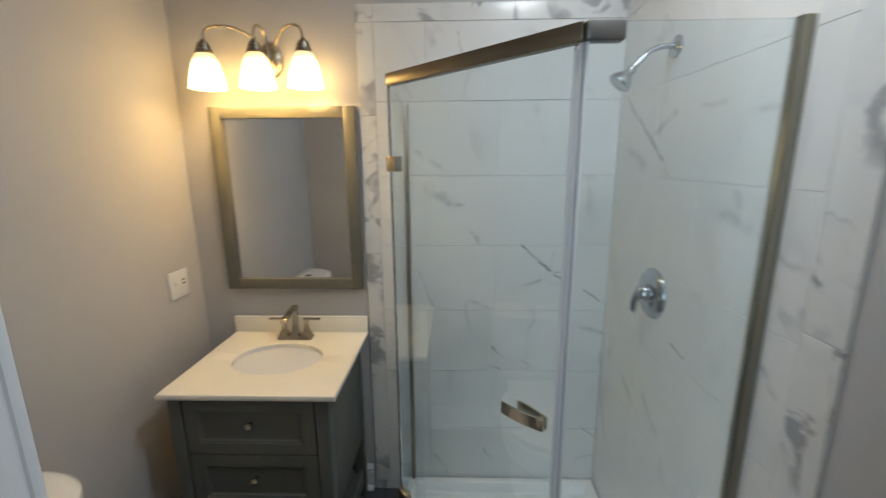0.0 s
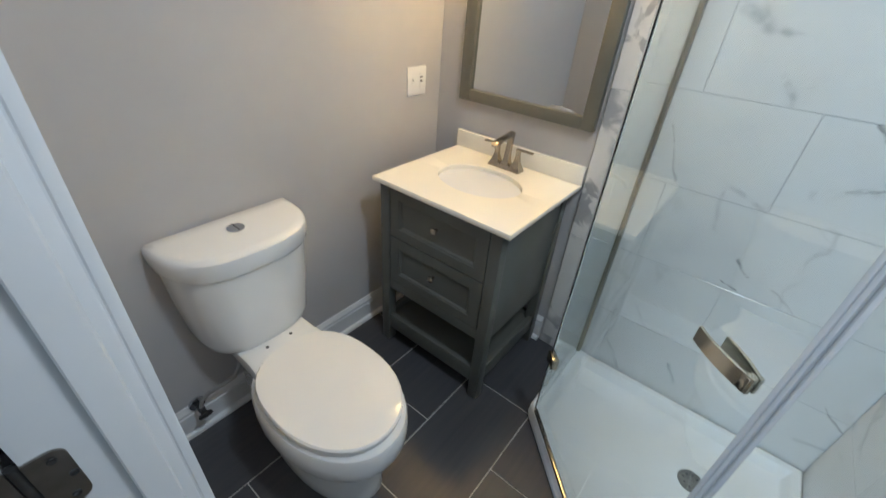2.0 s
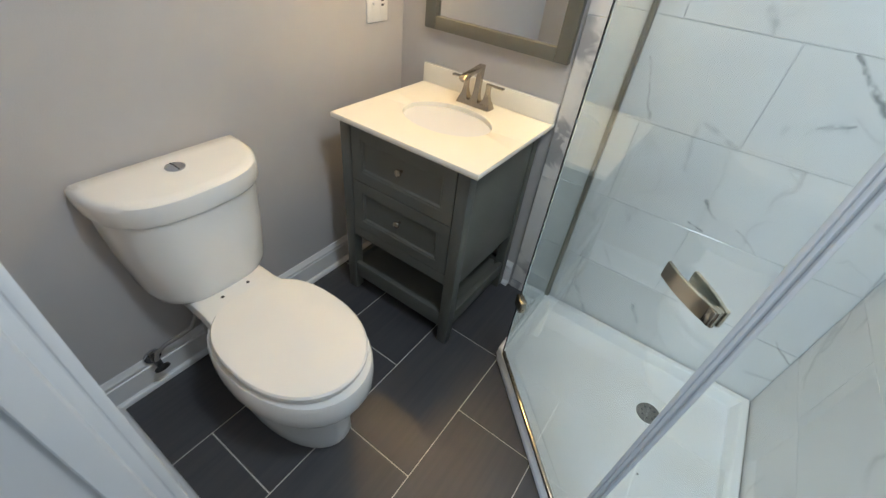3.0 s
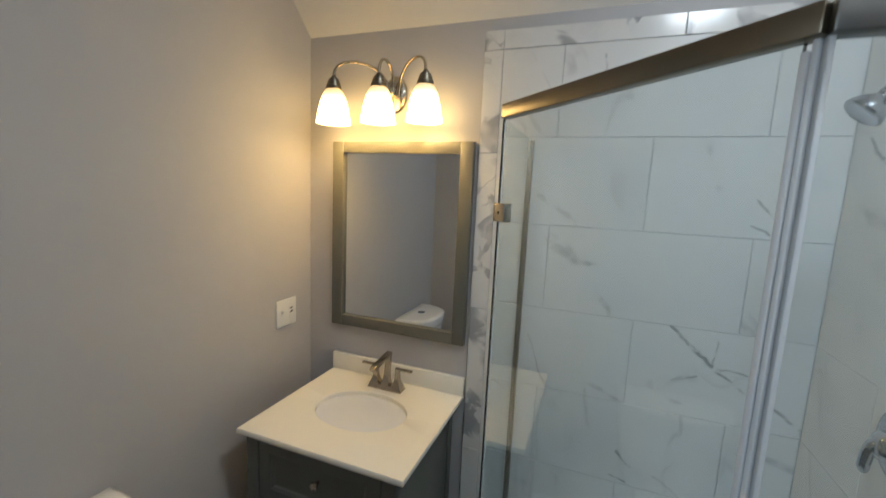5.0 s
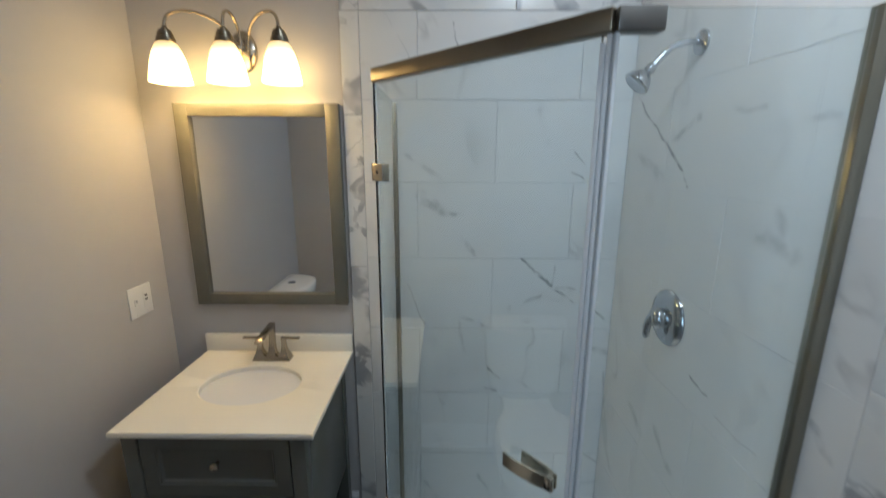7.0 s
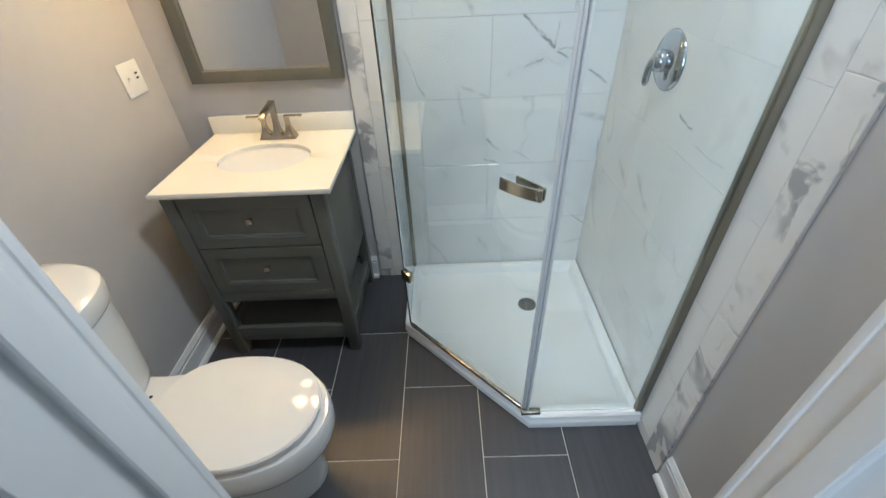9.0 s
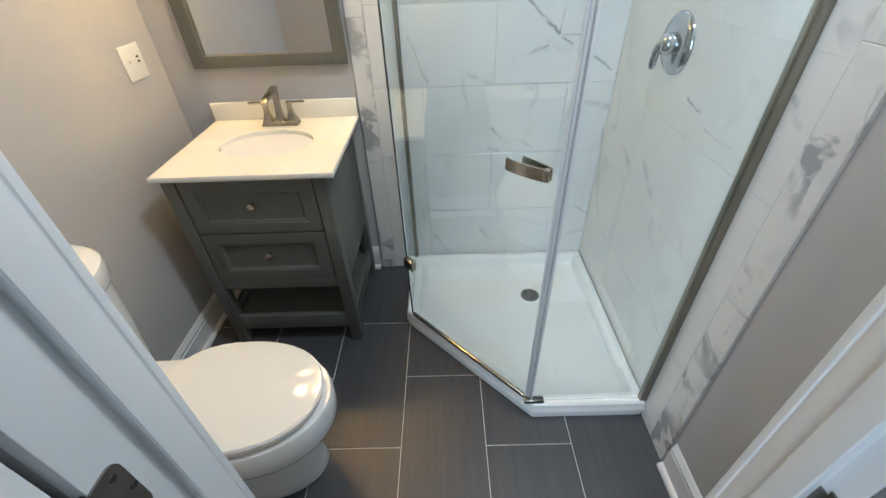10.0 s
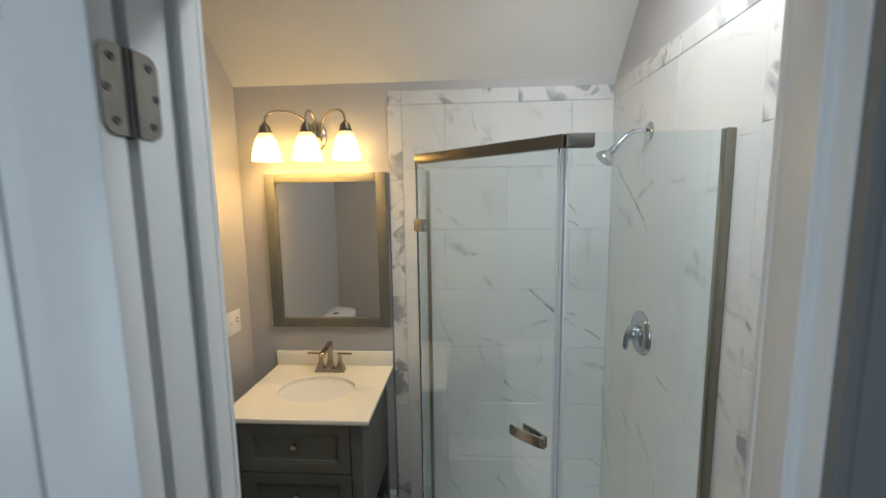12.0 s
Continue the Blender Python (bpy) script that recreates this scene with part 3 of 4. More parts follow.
skin(bm, [edge(0.99, CT - 0.02), edge(1.0, CT - 0.016), edge(1.0, CT - 0.004), edge(0.992, CT), rim(1.02, CT), rim(1.0, CT - 0.003), rim(1.0, CT - 0.02)], False)
part("slab", bm, TOP, top)
bm = bmesh.new()
rings = []
for s, z in ((1.03, -0.0205), (1.0, -0.024), (0.98, -0.05), (0.92, -0.085), (0.8, -0.115), (0.6, -0.135), (0.35, -0.145), (0.12, -0.148)):
    rings.append([bm.verts.new((BX + BA * s * math.cos(a), BY + BB_ * s * math.sin(a), CT + z)) for a in (2 * math.pi * k / 40 for k in range(40))])
skin(bm, rings)
basin = part("basin", bm, BASIN, top, "white glazed oval basin")
part("basin_drain", lathe([(0.022, 0), (0.021, 0.003), (0.012, 0.002), (0.001, 0.004)], (BX, BY, CT - 0.147), "z", 20), NICKEL, basin)
part("backsplash", box(TX0, TX1, -0.021, -0.001, CT + 0.0005, CT + 0.077, 0.002), TOP, top)

# faucet: a flared base, a slanting flat spout and two flat levers
FX, FY = 0.457, -0.086
faucet = thing("faucet", (FX, FY, CT), "brushed nickel centerset faucet with two flat levers", "faucet")


def frustum(x0, x1, y0, y1, z0, X0, X1, Y0, Y1, z1, bevel=0.003):
    bm = loft([[(x0, y0, z0), (x1, y0, z0), (x1, y1, z0), (x0, y1, z0)], [(X0, Y0, z1), (X1, Y0, z1), (X1, Y1, z1), (X0, Y1, z1)]])
    bmesh.ops.bevel(bm, geom=bm.edges[:], offset=bevel, segments=2, profile=0.5, affect="EDGES")
    return bm


part("base", frustum(FX - 0.078, FX + 0.078, FY - 0.027, FY + 0.027, CT, FX - 0.068, FX + 0.068, FY - 0.020, FY + 0.020, CT + 0.020), NICKEL, faucet)


def flare(x, w0, w1, y0, y1, d0, d1, z0, z1, power=3.2):
    """A tower that narrows in a hollow curve from its foot to its top."""
    loops = []
    for k in range(10):
        u = (k / 9) ** 1.4
        s = (1 - u) ** power
        w, d_, y = w1 + (w0 - w1) * s, d1 + (d0 - d1) * s, y0 + (y1 - y0) * u
        z = z0 + (z1 - z0) * u
        loops.append([(x - w, y - d_, z), (x + w, y - d_, z), (x + w, y + d_, z), (x - w, y + d_, z)])
    return loft(loops)


for sgn in (-1, 1):
    hx = FX + sgn * 0.050
    part("pedestal", flare(hx, 0.021, 0.008, FY, FY, 0.020, 0.008, CT + 0.018, CT + 0.090), NICKEL, faucet)
    xa, xb = sorted((hx - sgn * 0.010, hx + sgn * 0.066))
    part("lever", box(xa, xb, FY - 0.009, FY + 0.009, CT + 0.089, CT + 0.096, 0.0018), NICKEL, faucet)
part("spout_post", flare(FX, 0.019, 0.0115, FY, FY + 0.012, 0.019, 0.008, CT + 0.018, CT + 0.140, 6.0), NICKEL, faucet)
bm = loft([[(FX + u, FY + y, CT + z) for u, y, z in sec] for sec in (
    [(-0.013, 0.021, 0.153), (0.013, 0.021, 0.153), (0.013, 0.020, 0.138), (-0.013, 0.020, 0.138)],
    [(-0.013, -0.108, 0.137), (0.013, -0.108, 0.137), (0.013, -0.102, 0.123), (-0.013, -0.102, 0.123)],
    [(-0.013, -0.126, 0.126), (0.013, -0.126, 0.126), (0.013, -0.112, 0.112), (-0.013, -0.112, 0.112)])])
bmesh.ops.bevel(bm, geom=bm.edges[:], offset=0.002, segments=2, profile=0.5, affect="EDGES")
part("spout", bm, NICKEL, faucet)
part("aerator", lathe([(0.008, 0.0), (0.008, -0.006), (0.005, -0.0065), (0.001, -0.0062)], (FX, FY - 0.108, CT + 0.119), "z", 14), NICKEL, faucet)

# ---- mirror ----
mirror = thing("wall_mirror", (0.447, 0, 1.085), "mirror in a flat grey green painted frame", "mirror")
MX0, MX1, MZ0, MZ1 = 0.140, 0.765, 1.084, 1.882
W = 0.052
for x in (MX0, MX1 - W):
    part("stile", box(x, x + W, -0.031, -0.001, MZ0, MZ1, 0.0022), FRAME, mirror)
WR = 0.046
for z in (MZ0 + 0.0006, MZ1 - WR - 0.0006):
    part("rail", box(MX0 + W + 0.0006, MX1 - W - 0.0006, -0.0305, -0.001, z, z + WR, 0.0012), FRAME, mirror)
part("glass", box(MX0 + W + 0.0004, MX1 - W - 0.0004, -0.014, -0.006, MZ0 + WR + 0.001, MZ1 - WR - 0.001), MIRROR, mirror, "clear mirror glass", smooth=False)

# ---- vanity light: oval plate, three swan arms, three lit bell shades ----
LY, LZ, LX = -0.135, 2.0, 0.416
lamp = thing("vanity_light", (LX, 0, 2.06), "brushed nickel wall light with three lit frosted glass shades", "wall light")
part("backplate", lathe([(0.062, -0.001), (0.062, -0.008), (0.055, -0.016), (0.03, -0.022), (0.014, -0.026), (0.012, -0.045), (0.016, -0.052), (0.008, -0.06), (0.001, -0.061)], (LX + 0.004, 0, 2.065), "y", 30, True, (0.8, 1.15)), NICKEL, lamp)
for i, sx in enumerate((-0.199, 0.0, 0.188)):
    x = LX + sx
    pts = []
    p0, p1 = Vector((LX + 0.012 + sx * 0.12, -0.04, 2.055)), Vector((x, LY, 2.108))
    for k in range(15):
        u = k / 14
        q = p0.lerp(p1, (1 - math.cos(math.pi * min(1, u * 1.0))) / 2)
        q.z = p0.z + (p1.z - p0.z) * u + 0.088 * math.sin(math.pi * u) ** 0.75
        pts.append(q)
    part("arm", rod(bmesh.new(), pts, 0.0055, 10), NICKEL, lamp)
    part("socket_cap", lathe([(0.006, 2.116), (0.010, 2.110), (0.012, 2.104), (0.020, 2.102), (0.021, 2.094), (0.0245, 2.092), (0.025, 2.080), (0.029, 2.078), (0.0295, 2.066), (0.027, 2.062), (0.015, 2.06)], (x, LY, 0), "z", 24), HEADER, lamp, "dark ribbed nickel cap")
    prof = [(0.027, 2.064), (0.034, 2.057), (0.045, 2.035), (0.054, 2.005), (0.061, 1.97), (0.066, 1.940), (0.067, 1.936), (0.064, 1.937), (0.058, 1.972), (0.050, 2.008), (0.041, 2.036), (0.025, 2.058)]
    part("bulb", lathe([(0.010, 2.05), (0.014, 2.03), (0.024, 2.005), (0.027, 1.985), (0.024, 1.968), (0.013, 1.956), (0.001, 1.953)], (x, LY, 0), "z", 18), BULB, lamp, "lit warm white bulb")
    part("shade", lathe(prof, (x, LY, 0), "z", 32, False), SHADE, lamp, "frosted glass bell shade, lit warm")

# ---- switch and outlet plate on the left wall ----
outlet = thing("switch_plate", (0, -0.163, 1.147), "white two gang switch and outlet plate on grey wall", "switch plate")
part("plate", box(0.0005, 0.006, -0.221, -0.105, 1.088, 1.206, 0.002), PLATE, outlet)
part("toggle", box(0.006, 0.008, -0.197, -0.186, 1.134, 1.160, 0.0008), PLATE, outlet)
part("toggle_lever", box(0.0078, 0.017, -0.194, -0.189, 1.148, 1.158, 0.0012), PLATE, outlet)
rec = part("receptacle", box(0.006, 0.0075, -0.151, -0.124, 1.114, 1.180, 0.001), PLATE, outlet)
for z in (1.162, 1.146):
    part("usb_slot", box(0.0074, 0.0079, -0.144, -0.130, z - 0.0035, z + 0.0035), DARK, rec, smooth=False)
for z in (1.100, 1.194):
    for y in (-0.1915, -0.1375):
        part("screw", lathe([(0.003, 0), (0.0025, 0.001), (0.0005, 0.0008)], (0.006, y, z), "x", 10), PLATE, outlet)

# ---- toilet ----
TYC = -1.094
toilet = thing("toilet", (0.35, TYC, 0), "white porcelain two piece toilet with closed lid", "toilet")


def d_outline(depth, half, z, x0, n=26, power=2.6):
    """A flat back at x0 and a rounded front."""
    pts = []
    for k in range(n + 1):
        a = math.pi * (k / n) - math.pi / 2
        c, s = math.cos(a), math.sin(a)
        pts.append((x0 + depth * abs(c) ** (2 / power), TYC + half * math.copysign(abs(s) ** (2 / power), s), z))
    return pts


TZ0, TZ1 = 0.424, 0.790
tl = [d_outline(0.160, 0.155, TZ0, 0.03, power=2.9), d_outline(0.178, 0.172, TZ0 + 0.006, 0.027, power=3.0), d_outline(0.190, 0.184, TZ0 + 0.022, 0.025, power=3.0), d_outline(0.196, 0.192, TZ0 + 0.05, 0.025, power=3.0), d_outline(0.208, 0.208, 0.62, 0.022, power=3.0), d_outline(0.218, 0.217, 0.775, 0.02, power=3.0)]
part("tank", loft(tl), PORC, toilet)
part("tank_lid", loft([d_outline(0.222, 0.219, 0.758, 0.015, power=2.8), d_outline(0.234, 0.228, 0.762, 0.012, power=2.8), d_outline(0.238, 0.231, 0.770, 0.012, power=2.8), d_outline(0.242, 0.233, 0.812, 0.012, power=2.8), d_outline(0.238, 0.230, 0.825, 0.014, power=2.8), d_outline(0.226, 0.221, 0.833, 0.016, power=2.8), d_outline(0.205, 0.205, 0.836, 0.02, power=2.8)]), PORC, toilet)
bt = part("flush_button", lathe([(0.026, 0), (0.026, 0.004), (0.022, 0.006), (0.001, 0.006)], (0.106, TYC, TZ1 + 0.045), "z", 28), CHROME, toilet, "round chrome dual flush button")
part("button_split", box(0.081, 0.131, TYC - 0.001, TYC + 0.001, TZ1 + 0.0505, TZ1 + 0.0516), DARK, bt, smooth=False)


def egg(x0, x1, half, z, n=36, front=2.1, wide=0.56):
    """An egg outline, blunt at the back, long to the front; widest at a share of its length."""
    xm = x0 + (x1 - x0) * wide * 0.85
    pts = []
    for k in range(n):
        a = 2 * math.pi * k / n
        c, s = math.cos(a), math.sin(a)
        rx = (x1 - xm) if c > 0 else (xm - x0)
        p = 2 / (front if c > 0 else 2.5)
        pts.append((xm + rx * math.copysign(abs(c) ** p, c), TYC + half * math.copysign(abs(s) ** p, s), z))
    return pts


RZ = 0.405
part("bowl", loft([egg(0.19, 0.695, 0.132, 0.0), egg(0.185, 0.703, 0.137, 0.015), egg(0.19, 0.699, 0.134, 0.06), egg(0.20, 0.696, 0.131, 0.14), egg(0.21, 0.700, 0.134, 0.205), egg(0.22, 0.720, 0.150, 0.245), egg(0.23, 0.752, 0.174, 0.276), egg(0.235, 0.778, 0.193, 0.297), egg(0.237, 0.787, 0.199, 0.318), egg(0.237, 0.788, 0.199, 0.35), egg(0.237, 0.787, 0.197, RZ - 0.012), egg(0.24, 0.782, 0.192, RZ)]), PORC, toilet)
part("tank_deck", loft([[(x, y, z) for x, y in ((0.035, TYC - w), (0.12, TYC - w - 0.01), (0.26, TYC - w - 0.012), (0.33, TYC - w - 0.02), (0.33, TYC + w + 0.02), (0.26, TYC + w + 0.012), (0.12, TYC + w + 0.01), (0.035, TYC + w))] for w, z in ((0.07, 0.10), (0.075, 0.25), (0.10, 0.34), (0.118, RZ), (0.112, RZ + 0.028), (0.10, RZ + 0.034))]), PORC, toilet)
part("seat", loft([egg(0.285, 0.755, 0.178, RZ + 0.003), egg(0.282, 0.762, 0.183, RZ + 0.008), egg(0.282, 0.762, 0.183, RZ + 0.016), egg(0.285, 0.758, 0.180, RZ + 0.020)]), SEAT, toilet)
part("seat_lid", loft([egg(0.272, 0.762, 0.183, RZ + 0.0225), egg(0.268, 0.768, 0.188, RZ + 0.027), egg(0.268, 0.768, 0.188, RZ + 0.034), egg(0.272, 0.762, 0.183, RZ + 0.040), egg(0.30, 0.720, 0.15, RZ + 0.043), egg(0.40, 0.60, 0.07, RZ + 0.0445)]), SEAT, toilet)
# small black discs painted where the seat's bolt holes lie in shade
for s in (-1, 1):
    part("seat_bolt", lathe([(0.006, 0.0), (0.005, 0.002), (0.001, 0.0022)], (0.236, TYC + s * 0.045, RZ + 0.0338), "z", 12), BLACKMETAL_SHADE, toilet)

supply = thing("water_supply", (0.03, -1.36, 0.14), "dark shutoff valve with hose under the toilet tank", "valve")
part("escutcheon", lathe([(0.03, 0.0), (0.028, 0.006), (0.012, 0.012), (0.001, 0.012)], (0.016, -1.345, 0.145), "x", 22), CHROME, supply)
part("valve_body", rod(bmesh.new(), [(0.02, -1.345, 0.145), (0.05, -1.345, 0.145), (0.075, -1.345, 0.145)], [0.010, 0.013, 0.011], 14), BLACKMETAL_SHADE, supply)
part("valve_handle", lathe([(0.008, 0), (0.024, 0.004), (0.025, 0.012), (0.012, 0.017), (0.001, 0.017)], (0.075, -1.345, 0.140), "x", 14, True, (1, 0.5)), BLACKMETAL_SHADE, supply)
hp = [Vector((0.055, -1.345, 0.155)), Vector((0.056, -1.335, 0.185)), Vector((0.06, -1.305, 0.205)), Vector((0.07, -1.26, 0.215)), Vector((0.085, -1.215, 0.235)), Vector((0.095, -1.19, 0.29)), Vector((0.10, -1.185, 0.37)), Vector((0.10, -1.185, 0.44))]
part("hose", rod(bmesh.new(), hp, 0.0075, 10), BRAID, supply)

# ---- shower: pan, glass, profiles ----
R_ = RIGHT - 0.010
PAN = [(0.944, -0.011), (0.944, -0.450), (1.450, -0.948), (R_, -0.948), (R_, -0.011)]
pan = thing("shower_pan", (1.45, -0.45, 0), "white acrylic neo angle shower pan", "shower pan")
PH = 0.085
bm = bmesh.new()
rings = []
for ins, z in ((0.006, 0.0), (0.006, 0.030), (0.0, 0.033), (0.0, 0.045), (0.003, 0.05), (0.003, PH - 0.008), (0.010, PH), (0.052, PH), (0.060, PH - 0.006), (0.072, 0.046), (0.084, 0.038), (0.2, 0.034)):
    walls = min(ins, 0.03) if ins < 0.05 else ins - 0.022
    rings.append([bm.verts.new((x, y, z)) for x, y in inset(PAN, [ins, ins, ins, walls * 0.999, walls])])
skin(bm, rings)
part("basin", bm, ACRYL, pan)
dr = part("drain_cover", lathe([(0.045, 0), (0.044, 0.003), (0.040, 0.004), (0.001, 0.004)], (1.555, -0.305, 0.0345), "z", 30), STEEL, pan, "round steel drain cover")
# no openings cut: dark discs carry the shade of the drain holes
for k in range(8):
    a = 2 * math.pi * k / 8
    part("drain_slot", lathe([(0.0042, 0), (0.001, 0.0006)], (1.555 + 0.026 * math.cos(a), -0.305 + 0.026 * math.sin(a), 0.0385), "z", 8), BLACKMETAL_SHADE, dr)

GX, GY, GD = 0.975, -0.924, 0.512
GL, GR = (GX, -(GX - GD)), (-GY + GD, GY)
GZ0, GZ1 = PH, 1.884
shower = thing("shower_enclosure", (1.3, -0.6, PH), "frameless glass neo angle shower enclosure with nickel fittings", "shower enclosure")


def slab_between(a, b, t, z0, z1, off=0.0, bevel=0.0):
    """An upright slab on the line from a to b, t thick."""
    a, b = Vector(a), Vector(b)
    u = (b - a).normalized()
    n = Vector((u.y, -u.x))
    pts = [a + n * (off - t / 2), b + n * (off - t / 2), b + n * (off + t / 2), a + n * (off + t / 2)]
    return prism([(p.x, p.y) for p in pts], z0, z1, bevel)


du = (Vector(GR) - Vector(GL)).normalized()
LD = (Vector(GR) - Vector(GL)).length
at = lambda s: tuple(Vector(GL) + du * s)
g1 = part("fixed_glass", slab_between((GX, -0.022), (GX, GL[1]), 0.008, GZ0 + 0.004, GZ1), GLASS, shower, "clear glass side panel", False)
g2 = part("door_glass", slab_between(at(0.008), at(LD - 0.017), 0.008, GZ0 + 0.016, GZ1 - 0.002), GLASS, shower, "clear glass shower door", False)
g3 = part("fixed_glass", slab_between((GR[0] + 0.004, GY), (R_ - 0.012, GY), 0.008, GZ0 + 0.004, GZ1 + 0.033), GLASS, shower, "clear glass front panel", False)
for g in (g1, g2, g3):
    g.visible_shadow = False
part("wall_channel", box(GX - 0.013, GX + 0.013, -0.036, -0.0105, GZ0, GZ1, 0.002), PROFILE, shower, "satin metal wall channel")
part("wall_channel", box(R_ - 0.026, R_ - 0.0005, GY - 0.014, GY + 0.014, GZ0, GZ1 + 0.038, 0.002), PROFILE, shower, "satin metal wall channel")
part("header", slab_between(at(0.006), at(LD + 0.004), 0.032, GZ1 - 0.004, GZ1 + 0.032, 0.0, 0.003), HEADER, shower, "brushed nickel header bar")
part("header_end", box(GR[0] + 0.0, GR[0] + 0.075, GY - 0.019, GY + 0.017, GZ1 - 0.0045, GZ1 + 0.0325, 0.004), BRACKET, shower, "dark satin nickel end bracket")
part("post_seal", slab_between(at(LD - 0.018), at(LD - 0.009), 0.013, GZ0 + 0.02, GZ1 - 0.016, 0.0, 0.002), RUBBER, shower, "clear grey strike seal")
part("post_seal", slab_between(at(LD - 0.0085), at(LD - 0.001), 0.009, GZ0 + 0.02, GZ1 - 0.004, 0.0, 0.002), RUBBER, shower, "clear grey strike seal")
part("post", box(GR[0] + 0.002, GR[0] + 0.009, GY - 0.007, GY + 0.007, GZ0 + 0.012, GZ1, 0.002), RUBBER, shower, "clear grey corner seal")
part("bottom_sweep", slab_between(at(0.01), at(LD - 0.022), 0.019, GZ0 + 0.002, GZ0 + 0.020, 0.0, 0.003), NICKEL, shower, "metal bottom rail")
part("foot_bracket", box(GR[0] - 0.020, GR[0] + 0.052, GY - 0.015, GY + 0.013, GZ0 - 0.0005, GZ0 + 0.016, 0.002), BRACKET, shower)
for hz in (1.645, 0.40):
    hg = part("glass_hinge", slab_between(at(-0.006), at(0.045), 0.030, hz - 0.024, hz + 0.024, 0.0, 0.003), NICKEL, shower, "brushed nickel glass hinge")
    part("hinge_screw", lathe([(0.005, 0), (0.004, -0.002), (0.001, -0.001)], (GL[0] + 0.006, GL[1] - 0.026, hz), "y", 10), DARK, hg)


def bow(side, first):
    """One pull: a tall band that stands off the glass and nears it towards the door's edge."""
    nrm = Vector((du.y, -du.x)) * side
    c = Vector(at(LD - 0.106))
    bm = bmesh.new()
    rings = []
    for k in range(13):
        u = first + (1 - first) * k / 12
        p = c + du * (0.064 * u)
        o = 0.0115 + 0.0045 * (1 - u) + 0.007 * (1 - u * u)
        i = o - 0.006
        rings.append([bm.verts.new((*(p + nrm * w), HZ + z)) for w, z in ((i, -0.0165), (o, -0.0165), (o, 0.0165), (i, 0.0165))])
    skin(bm, rings)
    bmesh.ops.bevel(bm, geom=[e for e in bm.edges if e.calc_face_angle(0) > 0.8], offset=0.0012, segments=1, affect="EDGES")
    return bm


HZ = 1.008
pull = part("handle", bow(1, -0.93), NICKEL, shower, "brushed nickel bow handle")
part("handle", bow(-1, -0.5), NICKEL, shower, "brushed nickel bow handle")
part("handle_bolt", slab_between(at(LD - 0.106 + 0.046), at(LD - 0.106 + 0.062), 0.034, HZ - 0.0155, HZ + 0.0155, 0, 0.002), NICKEL, pull)

# shower head and mixer on the tiled right wall
sh = thing("overhead_shower", (R_, -0.415, 1.995), "chrome shower head on a bent wall arm", "shower head")
part("flange", lathe([(0.034, 0.0), (0.033, -0.006), (0.022, -0.012), (0.012, -0.014), (0.001, -0.014)], (R_, -0.415, 1.995), "x", 26), CHROME, sh)
ap = [Vector((R_, -0.415, 1.995)), Vector((R_ - 0.03, -0.415, 1.997)), Vector((R_ - 0.06, -0.416, 1.993)), Vector((R_ - 0.085, -0.417, 1.980)), Vector((R_ - 0.105, -0.418, 1.961)), Vector((R_ - 0.125, -0.419, 1.939)), Vector((R_ - 0.135, -0.419, 1.928))]
part("arm", rod(bmesh.new(), ap, 0.0088, 14), CHROME, sh)
bm = lathe([(0.010, 0.006), (0.014, 0.0), (0.015, -0.009), (0.012, -0.017), (0.018, -0.024), (0.030, -0.038), (0.037, -0.052), (0.038, -0.059), (0.034, -0.062), (0.029, -0.059), (0.001, -0.059)], (0, 0, 0), "z", 26)
bm.transform(pose(R_ - 0.132, -0.419, 1.931, 0, 42, 0))
part("head", bm, CHROME, sh)

mx = thing("shower_mixer", (R_, -0.425, 1.198), "chrome round shower mixer with lever handle", "shower mixer")
MY, MZ = -0.425, 1.198
part("plate", lathe([(0.089, 0), (0.088, -0.006), (0.080, -0.013), (0.05, -0.018), (0.034, -0.020), (0.001, -0.020)], (R_, MY, MZ), "x", 36), CHROME, mx)
part("hub", lathe([(0.032, -0.018), (0.033, -0.036), (0.029, -0.048), (0.018, -0.055), (0.001, -0.057)], (R_, MY, MZ), "x", 26), CHROME, mx)
lp = [Vector((R_ - 0.040, MY + 0.002, MZ + 0.002)), Vector((R_ - 0.051, MY + 0.006, MZ - 0.006)), Vector((R_ - 0.055, MY + 0.012, MZ - 0.022)), Vector((R_ - 0.055, MY + 0.017, MZ - 0.044)), Vector((R_ - 0.054, MY + 0.020, MZ - 0.066)), Vector((R_ - 0.053, MY + 0.021, MZ - 0.077))]
part("lever", rod(bmesh.new(), lp, [0.018, 0.015, 0.012, 0.0115, 0.0115, 0.006], 14), CHROME, mx)

crumb = tagged(part("debris_crumb", box(1.575, 1.583, -0.566, -0.562, 0.036, 0.039, 0.0008), BLACKMETAL_SHADE), "small dark crumb of debris on the white shower pan", "debris")

# ---- tiles, last ----
GAP = 0.0012
TT = 0.010
SHARED = {}


def piece(name, size, at_, material, parent, key):
    """A slightly bevelled slab; alike pieces share one mesh."""
    k = (key, tuple(round(s, 4) for s in size))
    if k not in SHARED:
        bm = box(0, size[0], 0, size[1], 0, size[2])
        bmesh.ops.bevel(bm, geom=bm.edges[:], offset=0.0005 if key == "right" else 0.0012, segments=1, affect="EDGES")
        finish(bm, False)
        me = bpy.data.meshes.new(name)
        bm.to_mesh(me)
        bm.free()
        me.materials.append(material)
        SHARED[k] = me
    ob = new(name, SHARED[k])
    ob.location = at_
    ob.parent = parent
    return ob


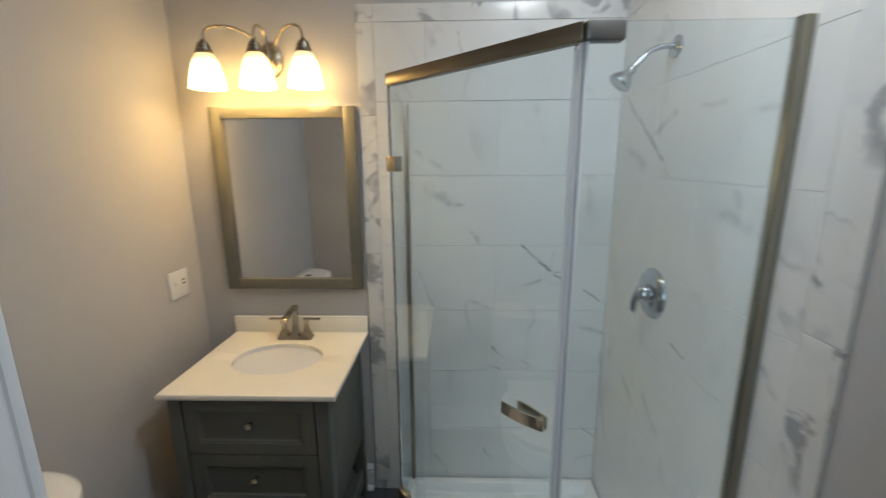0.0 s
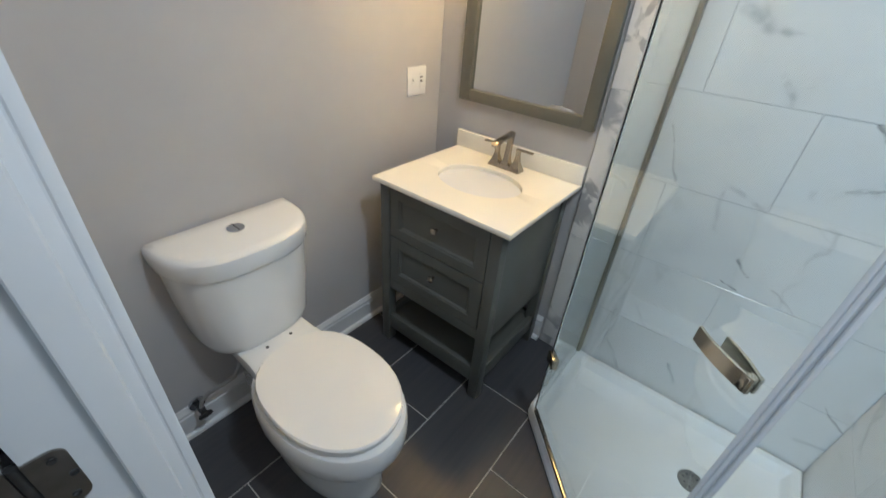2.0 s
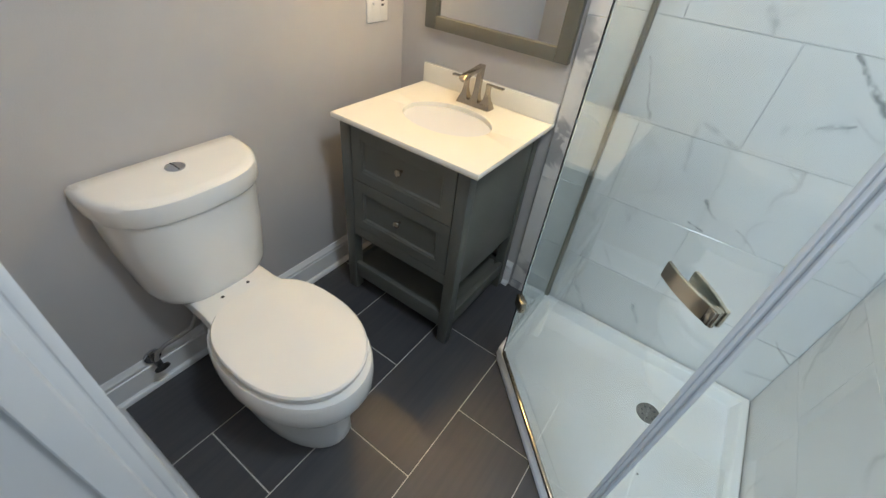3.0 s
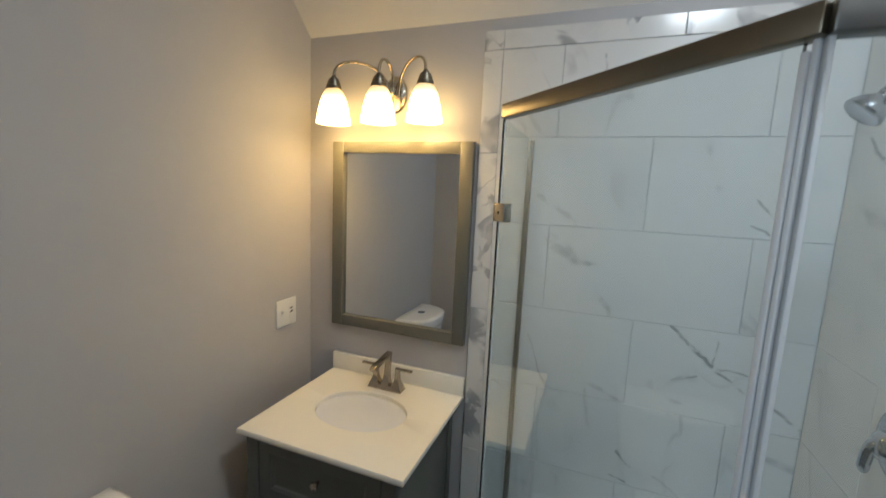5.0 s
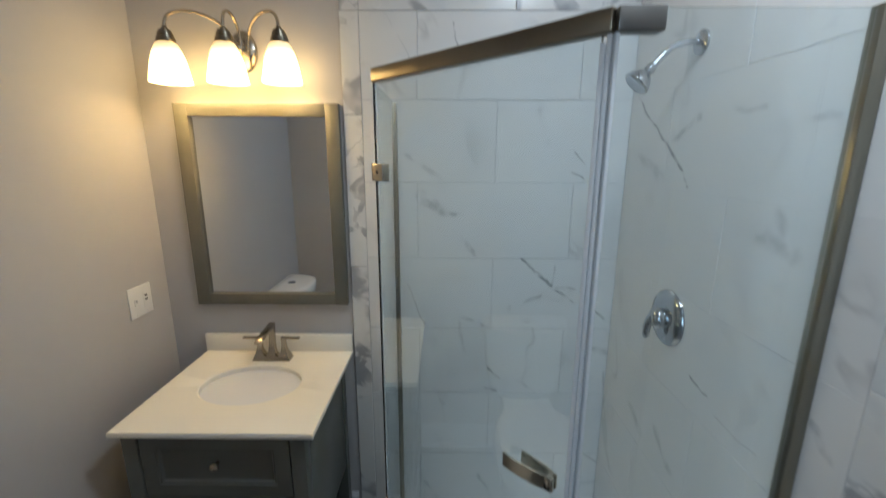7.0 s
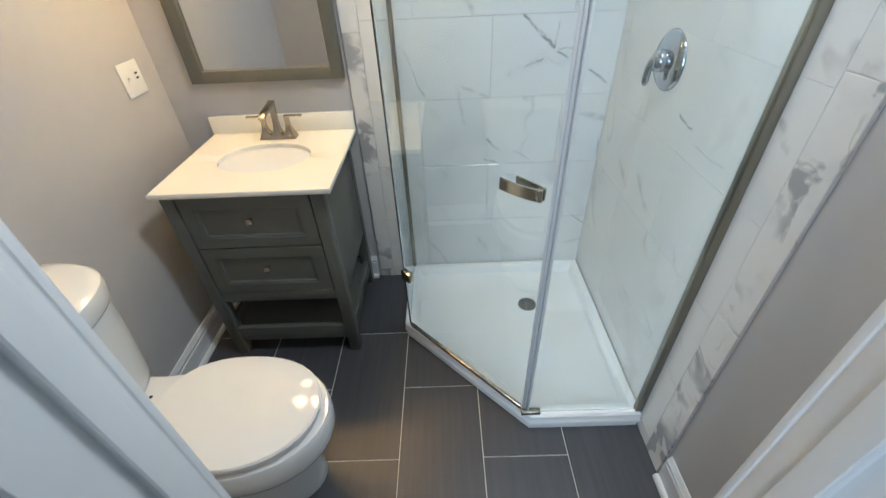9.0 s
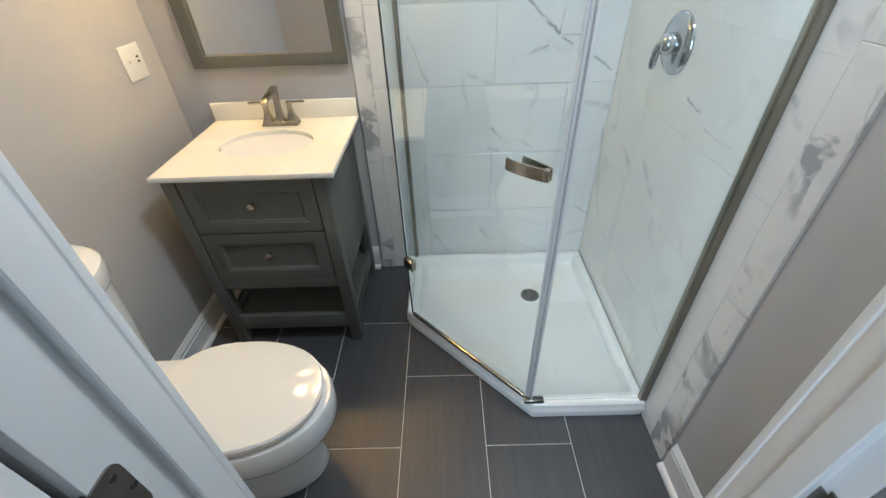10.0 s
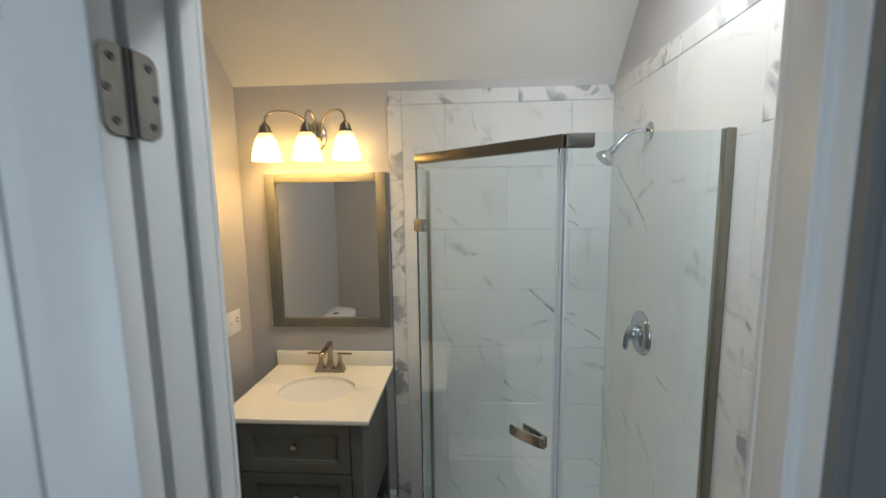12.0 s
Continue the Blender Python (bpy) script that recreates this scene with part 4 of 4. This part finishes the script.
# floor: 0.305 x 0.61 tiles, long towards the back wall, each row half off the next
TW, TLn = 0.311, 0.61
SEAM = 0.955
FG = 0.0019
for i in range(-4, 4):
    x0 = SEAM + i * TW
    x1 = x0 + TW
    off = -1.048 if i % 2 else -0.745
    for j in range(-3, 4):
        y0 = off + j * TLn
        y1 = y0 + TLn
        a, b, c, e = max(x0, LEFT) + FG, min(x1, RIGHT) - FG, max(y0, HALLY) + FG, min(y1, BACK) - FG
        if b - a > 0.02 and e - c > 0.02:
            piece("tile", (b - a, e - c, 0.0035), (a, c, -0.0035), SLATE, floor, "floor")

# back wall: veined field inside a mitred border
KX0, KX1, KTOP = 0.778, RIGHT, 2.272
BW = 0.072
structure("tile_backing_back", box(KX0 + 0.001, RIGHT - 0.0005, -TT + 0.003, -0.0005, 0, KTOP - 0.001), WGROUT, "grey grout behind the marble shower tiles", "grout")
ROWS = [2.204 - 0.3065 * k for k in range(9)]
for k in range(8):
    z1, z0 = ROWS[k], max(ROWS[k + 1], 0.0)
    off = 1.063 if k % 2 == 0 else 1.367
    xs = [KX0 + BW] + [off + 0.6115 * j for j in range(-2, 3) if KX0 + BW + 0.02 < off + 0.6115 * j < KX1 - TT - 0.02] + [KX1 - TT]
    for a, b in zip(xs, xs[1:]):
        if z1 - z0 > 0.03:
            piece("tile", (b - a - 2 * GAP, TT - 0.002, z1 - z0 - 2 * GAP), (a + GAP, -TT, z0 + GAP), MARBLE, wall_back, "back")
zs = [2.204, 1.842, 1.245, 0.648, 0.051]
for z1, z0 in zip(zs, zs[1:] + [0.0]):
    piece("border_tile", (BW - 2 * GAP, TT - 0.001, z1 - z0 - 2 * GAP), (KX0 + GAP, -TT - 0.001, z0 + GAP), MARBLE_EDGE, wall_back, "edge")
xs = [KX0 + BW, 1.42, KX1 - TT]
for a, b in zip(xs, xs[1:]):
    piece("border_tile", (b - a - 2 * GAP, TT - 0.001, KTOP - 2.204 - 2 * GAP), (a + GAP, -TT - 0.001, 2.204 + GAP), MARBLE_EDGE, wall_back, "edge_back")


def mitre(pts, y0, y1, parent):
    bm = loft([[(x, y, z) for x, z in pts] for y in (y0, y1)])
    ob = part("border_tile", bm, MARBLE_EDGE, parent, smooth=False)


mitre([(KX0 + GAP, 2.204), (KX0 + BW - GAP * 2, 2.204), (KX0 + GAP, KTOP - GAP * 2)], -TT - 0.001, -0.002, wall_back)
mitre([(KX0 + GAP * 3, KTOP - GAP), (KX0 + BW, 2.204 + GAP), (KX0 + BW, KTOP - GAP)], -TT - 0.001, -0.002, wall_back)

# right wall
YE = -1.118
GAPR = 0.0007
structure("tile_backing_right", box(RIGHT - TT + 0.0012, RIGHT - 0.0005, YE + 0.001, -TT, 0, KTOP - 0.001), WHITEGROUT, "grey grout behind the marble shower tiles", "grout")
BWR = 0.092
for k in range(8):
    z1, z0 = ROWS[k], max(ROWS[k + 1], 0.0)
    if z1 - z0 < 0.03:
        continue
    off = -0.30 if k % 2 else -0.61
    ys = [YE + BWR] + sorted(off + 0.6115 * j for j in range(-2, 3) if YE + BWR + 0.02 < off + 0.6115 * j < -TT - 0.02) + [-TT]
    for a, b in zip(ys, ys[1:]):
        piece("tile", (TT - 0.002, b - a - 2 * GAPR, z1 - z0 - 2 * GAPR), (RIGHT - TT, a + GAPR, z0 + GAPR), MARBLE_SIDE, wall_right, "right")
zs = [2.204, 1.918, 1.316, 0.714, 0.112]
for z1, z0 in zip(zs, zs[1:] + [0.0]):
    if z1 > 0.02:
        piece("border_tile", (TT - 0.001, BWR - 2 * GAPR, z1 - z0 - 2 * GAPR), (RIGHT - TT - 0.001, YE + GAPR, z0 + GAPR), MARBLE_EDGE, wall_right, "edge_right")
ys = [YE, -TT - 0.61, -TT - 0.001]
for a, b in zip(ys, ys[1:]):
    piece("border_tile", (TT - 0.001, b - a - 2 * GAPR, KTOP - 2.204 - 2 * GAPR), (RIGHT - TT - 0.001, a + GAPR, 2.204 + GAPR), MARBLE_EDGE, wall_right, "edge_right")
